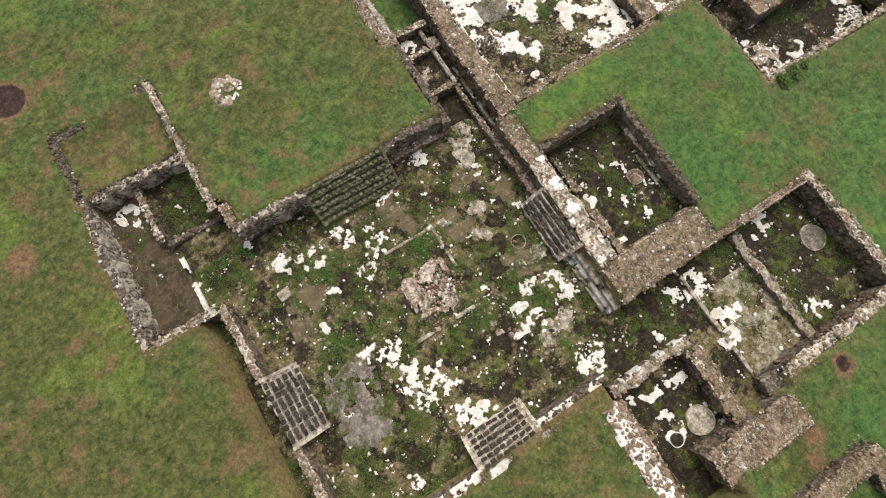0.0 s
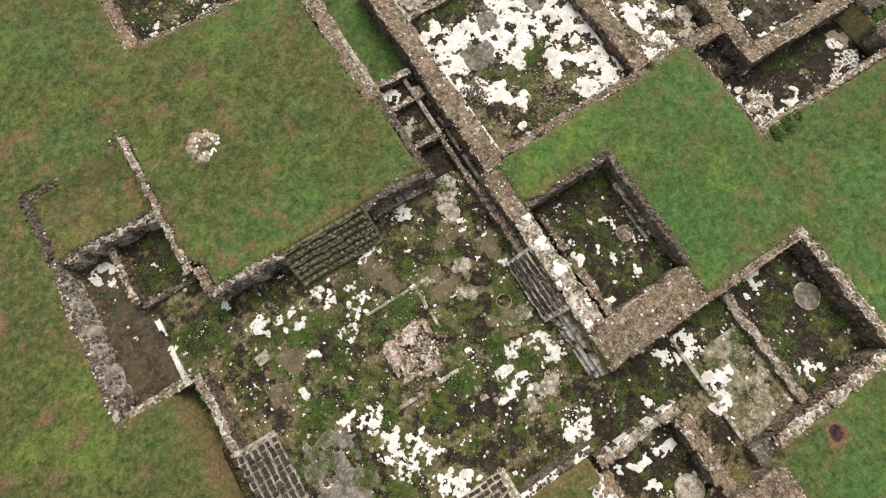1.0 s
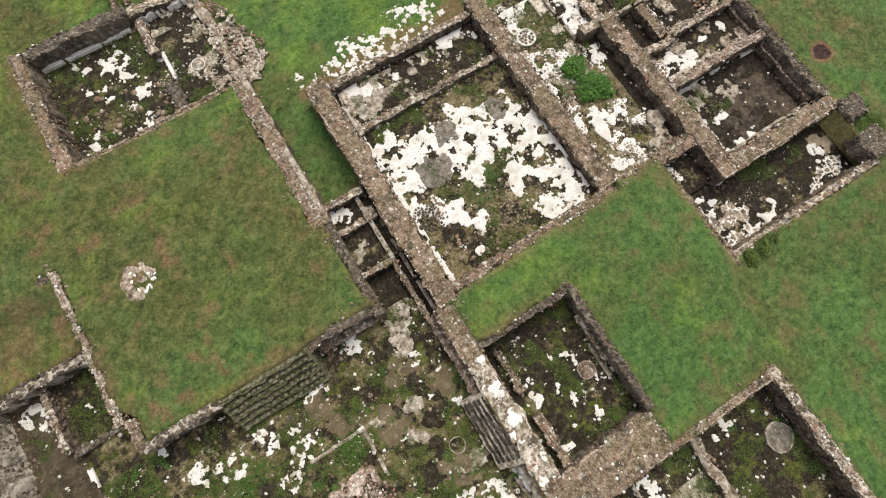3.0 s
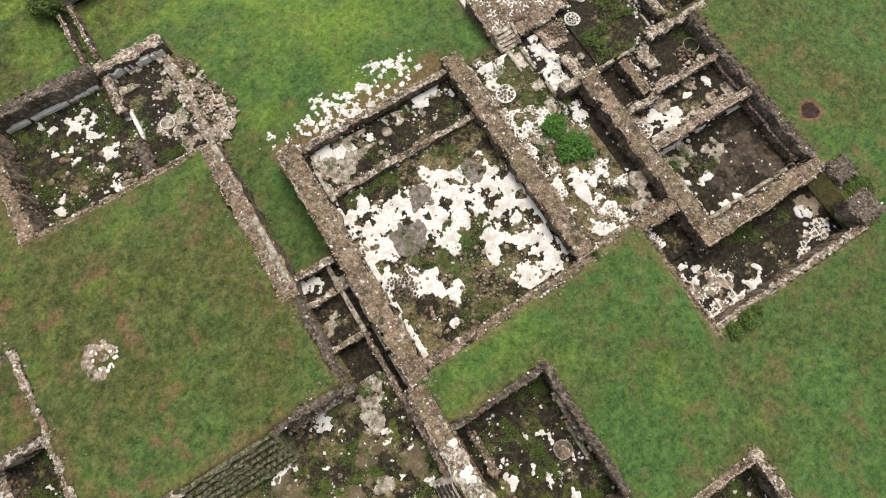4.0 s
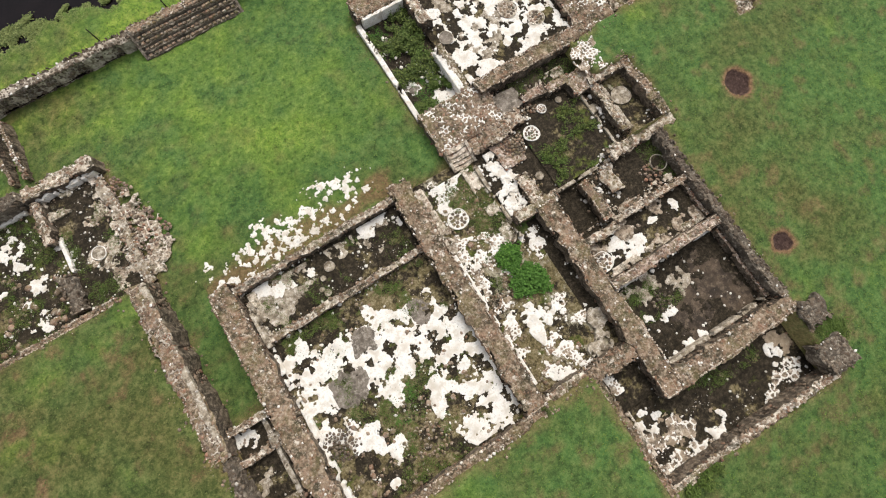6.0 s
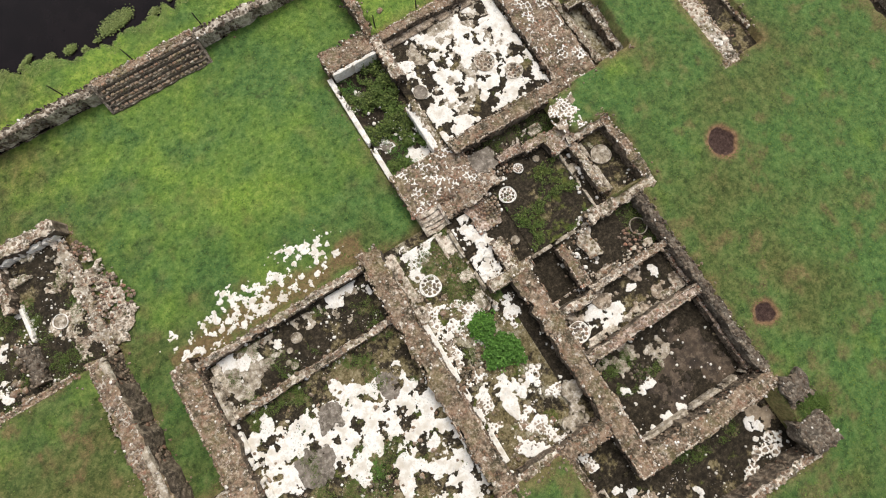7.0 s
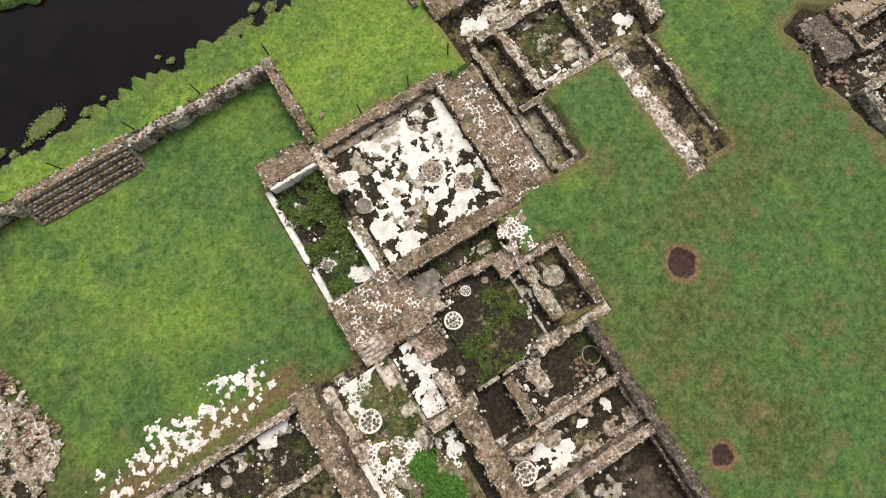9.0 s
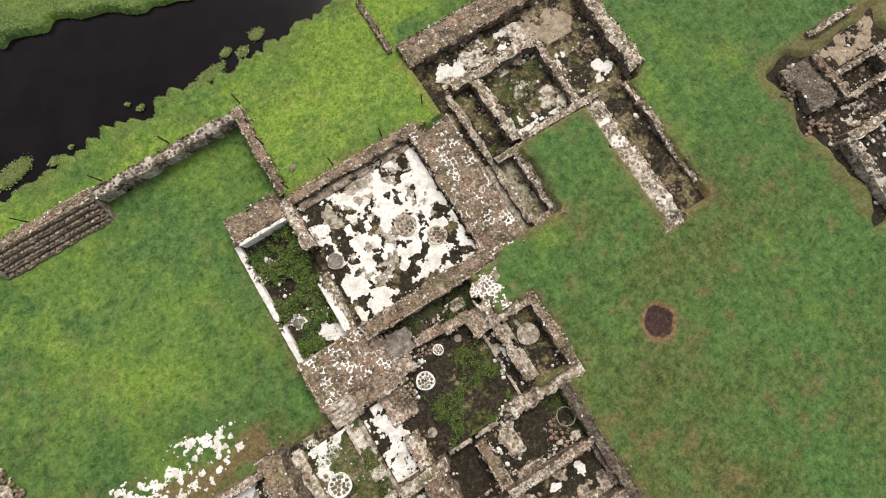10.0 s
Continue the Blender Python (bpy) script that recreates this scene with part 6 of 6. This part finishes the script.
for hx, hy, hr in ((26.0, 10.2, 0.8), (22.6, 14.4, 0.8), (24.6, 20.9, 0.9), (22.3, 19.6, 0.7)):
    heap(hx, hy, hr, 0.33, 0.17, M_STONES, "loose brown stones spread over the passage floor", 0.05, int(hy), 0.6)
flecks(-9, -6, 9, 9.9, 0.1, 16, 0.045, cover=0.1)
flecks(0.25, 1.15, 2.5, 3.55, 0.25, 40, 0.07, cover=0.5)
flecks(-9, -6, 9, 9.9, 0.1, 22, 0.09, M_STONES, "rubble", "loose brown stones and grit on the floor", 9)
flecks(6, -6.8, 13, -3.6, 0.1, 20)
flecks(10.6, -1.2, 15.4, 5.3, 0.55, 26)
flecks(13.3, -10.2, 22, -3.6, 0.16, 24)
flecks(-11.5, 7.3, -6.4, 15.4, 0.0, 14)
flecks(6.6, -11.2, 10.4, -7.2, 0.1, 22)
flecks(7.1, 12.2, 8.8, 16.2, 0.5, 14)
flecks(11, 9.2, 20.1, 18.8, 0.85, 20)
flecks(11, 9.2, 20.1, 18.8, 0.85, 24, 0.1, M_STONES, "rubble", "loose brown stones and grit on the floor", 9)
flecks(11.3, 19.4, 20.3, 22.1, 0.8, 22)
flecks(21.6, 9.5, 25.4, 22.4, 0.35, 30)
flecks(21.6, 9.5, 25.4, 22.4, 0.35, 40, 0.12, M_STONES, "rubble", "loose brown stones and grit on the floor", 9, 0.3)
flecks(24.7, 2.6, 35, 6, 0.05, 26)
flecks(28.1, 7.1, 35, 11.6, 0.2, 10)
flecks(28.1, 12.4, 35, 14.6, 0.5, 9)
flecks(30.7, 15.3, 35, 18, 0.45, 9)
flecks(25.7, 18.3, 28.2, 22, 0.42, 14)
flecks(28.8, 18.3, 33.8, 25, 0.42, 10)
flecks(28.1, 26.1, 35.5, 33.6, 0.35, 16)
flecks(24.5, 26.3, 27.2, 30.5, 0.2, 26, 0.1)
flecks(-3.1, 25.4, 6.4, 32.8, 0.12, 24)
flecks(-3.1, 25.4, 3, 30, 0.12, 24, 0.14, M_STONES, "rubble", "loose brown stones and grit on the floor", 9)
flecks(38.6, 26, 49, 37.3, -0.1, 18)
flecks(38.6, 30, 49, 37.3, -0.1, 18, 0.12, M_STONES, "rubble", "loose brown stones and grit on the floor", 9)
flecks(56.4, 15.8, 63, 25.8, 0.0, 22, 0.14, M_STONES, "rubble", "loose brown stones and grit on the floor", 9)

# ---- grass ----
def grass(x0, y0, x1, y1, per_m2, material, size, label, test=None, name="grass"):
    n = int(per_m2 * (x1 - x0) * (y1 - y0))
    px, py = rng.uniform(x0, x1, n), rng.uniform(y0, y1, n)
    z = with_pits(px, py)
    keep = (lawn_bare(px, py) < rng.uniform(0.2, 0.9, n)) & (z > -0.75) & (np.abs(z - terrain(px, py)) < 0.01)
    if test is not None:
        keep &= test(px, py)
    px, py, z = px[keep], py[keep], z[keep]
    return leaves(name, px, py, z - 0.01, size, 0.02, material, label, "grass")


grass(-22, -18, 60, 42, 45, M_BLADES, 0.085, "short olive-green lawn grass", lambda x, y: lawn_lush(x, y) < rng.uniform(0.2, 0.9, len(x)))
grass(-22, -18, 60, 45, 45, M_BLADES2, 0.085, "short fresh green lawn grass", lambda x, y: lawn_lush(x, y) > rng.uniform(0.2, 0.9, len(x)))
def island(x, y, rx, ry, turn):
    n = int(3200 * rx * ry * 3.14)
    a, d = rng.uniform(0, 6.28, n), rng.random(n) ** 0.5 * (1 + 0.25 * rng.normal(size=n))
    ex, ey = rx * d * np.cos(a), ry * d * np.sin(a)
    c, sn = math.cos(turn), math.sin(turn)
    return leaves("marsh_island", x + c * ex - sn * ey, y + sn * ex + c * ey, np.full(n, -0.62), 0.10, 0.10, M_REED, "floating islet of pale green marsh plants", "marsh plants", 0.4)


island(14.8, 44.5, 1.0, 0.45, 0.25)
island(27.5, 44.0, 0.9, 0.3, 0.2)
island(29.9, 44.3, 0.35, 0.25, 0.3)
island(17.2, 43.9, 0.3, 0.2, 0.3)
for ix, iy, ir in ((11.6, 44.2, 0.35), (12.4, 43.7, 0.2), (13.3, 43.9, 0.15), (18.4, 44.2, 0.12), (22.4, 44.9, 0.13), (23.0, 44.3, 0.2), (26.2, 43.8, 0.3), (29.0, 44.8, 0.3), (31.2, 44.9, 0.4), (10.3, 44.3, 0.3)):
    island(ix, iy, ir, ir * 0.7, 0.25)
for _ in range(34):
    island(rng.uniform(1.0, 9.0), rng.uniform(42.6, 45.4), rng.uniform(0.25, 0.8), rng.uniform(0.15, 0.4), rng.uniform(0, 0.6))
weeds(0.6, 38.6, 3.2, 41.4, 0.0, 900, [(1.8, 40.2, 1.0), (2.3, 39.4, 0.6)], cover=-3, size=0.14, tall=0.7, name="bush", label="dark green bush by the river wall")
grass(2, 40.6, 37.5, 43.9, 330, M_REED, 0.07, "tufted marsh plants along the river's bank", lambda x, y: y > shore(x) - 1.0 + 1.1 * fbm(x, y, 1.2, 61), "marsh_plants")
grass(8, 46, 38, 56, 160, M_REED, 0.10, "tufted marsh plants on the river's far bank", None, "marsh_plants")


# ---- round floor marks, stones and posts ----
def disc(x, y, z, r, label, rim=M_WHITEMORTAR, inside=M_WHITEMORTAR):
    ob = tagged(new("stone_disc"), label, "disc")
    ob.location = (x, y, z)
    bm = bmesh.new()
    n = 28
    rings = []
    for radius, h in ((r, -0.1), (r, 0.045), (r * 0.93, 0.055), (r * 0.89, 0.02)):
        rings.append([bm.verts.new((radius * (1 + 0.05 * math.sin(3 * a + x) + rng.uniform(-0.02, 0.02)) * math.cos(a), radius * (1 + 0.04 * math.sin(2 * a + y)) * math.sin(a), h)) for a in np.linspace(0, 2 * math.pi, n, endpoint=False)])
    for a, b in zip(rings, rings[1:]):
        for i in range(n):
            bm.faces.new((a[i], a[(i + 1) % n], b[(i + 1) % n], b[i]))
    part("rim", from_bm("rim", bm, rim), ob, "rim of white mortar")
    bm = bmesh.new()
    ring = [bm.verts.new((v.x, v.y, 0.02)) for v in [Vector((r * 0.9 * math.cos(a), r * 0.9 * math.sin(a), 0)) for a in np.linspace(0, 2 * math.pi, n, endpoint=False)]]
    mid = bm.verts.new((0, 0, 0.03))
    for i in range(n):
        bm.faces.new((ring[i], ring[(i + 1) % n], mid))
    part("core", from_bm("core", bm, inside), ob)
    for ring, count in ((0.0, 1), (0.34, 6), (0.66, 11)) if inside not in (M_GREYPLASTER, M_SLAB, M_SOIL) else ():
        for i in range(count):
            a = 6.283 * (i + rng.uniform(-0.2, 0.2)) / count + x
            stone = part("stone", (ROCKS + BASALTS)[int(rng.integers(18))], ob)
            d = r * (ring + rng.uniform(-0.04, 0.04))
            stone.matrix_basis = pose(d * math.cos(a), d * math.sin(a), 0.03, 0, 0, rng.uniform(0, 360)) @ Matrix.Diagonal((r * 0.36, r * 0.36, r * 0.12, 1))
    return ob


MARK = "round floor mark of stones within a white mortar rim"
disc(14.4, 1.7, 0.56, 0.48, MARK, M_GREYMORTAR, M_RUBBLE)
for gx0, gy0 in ((24.95, 31.3), (24.9, 28.4)):
    rimmed(24.4, gy0 - 0.9, 26.2, gy0 + 0.9, 0.12, [(gx0, gy0, 0.55), (gx0 - 0.3, gy0 + 0.3, 0.4)], M_WHITEMORTAR, "grey floor mark with a white mortar rim", seed=int(gy0), joint=0.0, rim=0.2, bed=M_SLAB)
crust("plaster_floor", 24.5, 26.1, 27.2, 27.4, 0.12, [(26.2, 26.8, 0.5), (25.5, 26.5, 0.4), (26.8, 26.6, 0.4)], M_PLASTER, WHITE)
rimmed(28.1, 30.6, 29.2, 32.2, 0.36, [(28.4, 31.5, 0.6)], M_WHITEMORTAR, WHITE, joint=0.07)
disc(28.5, 29.8, 0.37, 0.45, "round grey plaster floor mark", M_GREYPLASTER, M_SLAB)
disc(32.8, 29.5, 0.38, 0.62, MARK, M_PALEMORTAR, M_PALEMORTAR)
disc(34.0, 28.1, 0.38, 0.55, MARK, M_PALEMORTAR, M_PALEMORTAR)
disc(28.46, 13.4, 0.54, 0.6, MARK)
disc(29.4, 21.8, 0.47, 0.5, MARK)
disc(34.65, 16.45, 0.5, 0.5, MARK, M_GREYMORTAR, M_SOIL)
disc(30.8, 22.8, 0.43, 0.3, MARK, M_WHITEMORTAR, M_WHITEMORTAR)
disc(35.3, 21.0, 0.53, 0.6, MARK, M_GREYPLASTER, M_GREYPLASTER)
disc(21.0, -6.4, 0.18, 0.75, MARK, M_GREYPLASTER, M_SLAB)
disc(9.4, -10.4, 0.14, 0.75, MARK, M_GREYPLASTER, M_GREYPLASTER)
disc(7.8, -10.5, 0.14, 0.38, MARK, M_WHITEMORTAR, M_SOIL)
disc(5.0, 28.6, 0.14, 0.42, MARK, M_WHITEMORTAR, M_GREYPLASTER)
disc(5.85, 27.6, 0.14, 0.5, MARK, M_PALEMORTAR, M_SOIL)
disc(6.8, 2.1, 0.12, 0.42, MARK, M_GREYMORTAR, M_SOIL)
for bx, by, br in ((15.6, 21.05, 0.3), (15.0, 20.65, 0.16), (14.66, 20.14, 0.15), (14.85, 19.85, 0.2)):
    disc(bx, by, 0.82, br, "round pale stone base of a lost column", M_GREYPLASTER, M_GREYPLASTER)
for bx, by, br in ((33.5, 21.2, 0.28), (28.35, 19.4, 0.25), (32.0, 22.75, 0.2)):
    disc(bx, by, 0.44, br, "round pale stone base of a lost column", M_GREYPLASTER, M_GREYPLASTER)
disc(23.0, 19.7, 0.37, 0.62, MARK)

bm = bmesh.new()
bmesh.ops.create_cube(bm, size=1.0)
bmesh.ops.bevel(bm, geom=bm.edges[:], offset=0.06, segments=2, affect='EDGES')
block = tagged(new("stone_block", from_bm("stone_block", bm, M_GREYPLASTER)), "pale square stone block lying in the court", "stone")
block.matrix_world = pose(-5.35, 6.2, 0.2, 0, 0, 8) @ Matrix.Diagonal((0.62, 0.55, 0.3, 1))

for k in range(14):
    a, d = rng.uniform(0, 6.28), 0.4 + 0.3 * rng.random()
    p = (-2.45 + d * math.cos(a) * 1.1, 17.5 + d * math.sin(a))
    stone = tagged(new("rock", WHITE_ROCKS[k % 6]), "pale stone lying on the lawn", "rock", "stones on the lawn")
    stone.matrix_world = pose(*p, float(terrain(np.array([p[0]]), np.array([p[1]]))[0]) + 0.02, 0, 0, rng.uniform(0, 360)) @ Matrix.Diagonal((*rng.uniform(0.1, 0.24, 2), 0.1, 1))
crust("plaster_scraps", -3.8, 16.2, -1.2, 18.8, 0, [(-2.45 + 0.62 * math.cos(a), 17.5 + 0.55 * math.sin(a), 0.26) for a in (0.3, 1.1, 2.0, 2.9, 3.7, 4.4)] + [(-2.4, 17.5, 0.2)], M_NETMORTAR, "ring of broken pale mortar on the lawn", base=terrain)

for x, y in ((28.3, 41.0), (28.3, 37.9), (23.65, 40.95), (19.4, 40.9), (14.8, 40.95), (10.3, 40.95), (28.3, 34.75), (31.1, 34.6), (34.3, 34.6), (37.3, 35.1)):
    z = float(terrain(np.array([x]), np.array([y]))[0])
    bm = bmesh.new()
    bmesh.ops.create_cone(bm, cap_ends=True, segments=8, radius1=0.045, radius2=0.035, depth=1.1)
    bmesh.ops.translate(bm, verts=bm.verts, vec=(0, 0, 0.45))
    post = tagged(new("fence_post", from_bm("fence_post", bm, M_POST)), "thin black iron fence post in the grass", "post", "fence posts by the river")
    post.location = (x, y, z)

# ---- stones fallen along the walls ----
fx, fy = [], []
for x0, y0, x1, y1, zt in FOOTPRINTS:
    if zt < 0.3 and x1 - x0 < 0.3:
        continue
    n = int(9 * (x1 - x0 + y1 - y0))
    side, along, out = rng.integers(0, 4, n), rng.random(n), 0.04 + 0.42 * rng.random(n) ** 2
    fx.append(np.select([side == 0, side == 1], [x0 - out, x1 + out], x0 + along * (x1 - x0)))
    fy.append(np.select([side == 2, side == 3], [y0 - out, y1 + out], y0 + along * (y1 - y0)))
fx, fy = np.concatenate(fx), np.concatenate(fy)
fz = terrain(fx, fy)
for x0, y0, x1, y1, z in PITS:
    inside = (fx > x0) & (fx < x1) & (fy > y0) & (fy < y1)
    fz = np.where(inside, z + uneven(fx, fy), fz)
free = np.ones(len(fx), bool)
for x0, y0, x1, y1, zt in FOOTPRINTS:
    free &= ~((fx > x0) & (fx < x1) & (fy > y0) & (fy < y1))
free &= fbm(fx, fy, 1.4, 81) > rng.uniform(-0.5, 0.4, len(fx))
free &= fz > -0.7
fx, fy, fz = fx[free], fy[free], fz[free]
v, t = rocks(np.stack([fx, fy, fz + 0.01], -1), 0.05 + 0.14 * rng.random(len(fx)) ** 2.5, np.full(len(fx), 2), 0.55)
tagged(new("fallen_stones", soup("fallen_stones", v, t, M_STONES)), "small stones fallen along the foot of the walls", "rubble", kind="stuff")

# ---- plaster flaked off along the walls inside the rooms ----
fx, fy = [], []
for x0, y0, x1, y1, zt in FOOTPRINTS:
    n = int(11 * (x1 - x0 + y1 - y0))
    side, along, out = rng.integers(0, 4, n), rng.random(n), 0.02 + 0.35 * rng.random(n) ** 2.5
    fx.append(np.select([side == 0, side == 1], [x0 - out, x1 + out], x0 + along * (x1 - x0)))
    fy.append(np.select([side == 2, side == 3], [y0 - out, y1 + out], y0 + along * (y1 - y0)))
fx, fy = np.concatenate(fx), np.concatenate(fy)
fz = np.full(len(fx), -9.0)
for x0, y0, x1, y1, z in PITS:
    inside = (fx > x0) & (fx < x1) & (fy > y0) & (fy < y1)
    fz = np.where(inside, z + uneven(fx, fy), fz)
for x0, y0, x1, y1, zt in FOOTPRINTS:
    fz = np.where((fx > x0) & (fx < x1) & (fy > y0) & (fy < y1), -9, fz)
keep = (fz > -5) & (fbm(fx, fy, 1.7, 85) > rng.uniform(0.1, 0.5, len(fx)))
fx, fy, fz = fx[keep], fy[keep], fz[keep]
v, t = rocks(np.stack([fx, fy, fz + 0.02], -1), 0.05 + 0.24 * rng.random(len(fx)) ** 2.5, np.full(len(fx), 2), 0.18)
tagged(new("plaster_flakes", soup("plaster_flakes", v, t, M_FLECKS)), "white plaster flakes along the foot of the walls", "rubble", kind="stuff")

p = (29.1, 35.6)
stone = tagged(new("rock", ROCKS[3]), "pale stone lying on the bank's lawn", "rock", "stones on the lawn")
stone.matrix_world = pose(*p, float(terrain(np.array([p[0]]), np.array([p[1]]))[0]) + 0.02, 0, 0, 30) @ Matrix.Diagonal((0.5, 0.4, 0.25, 1))
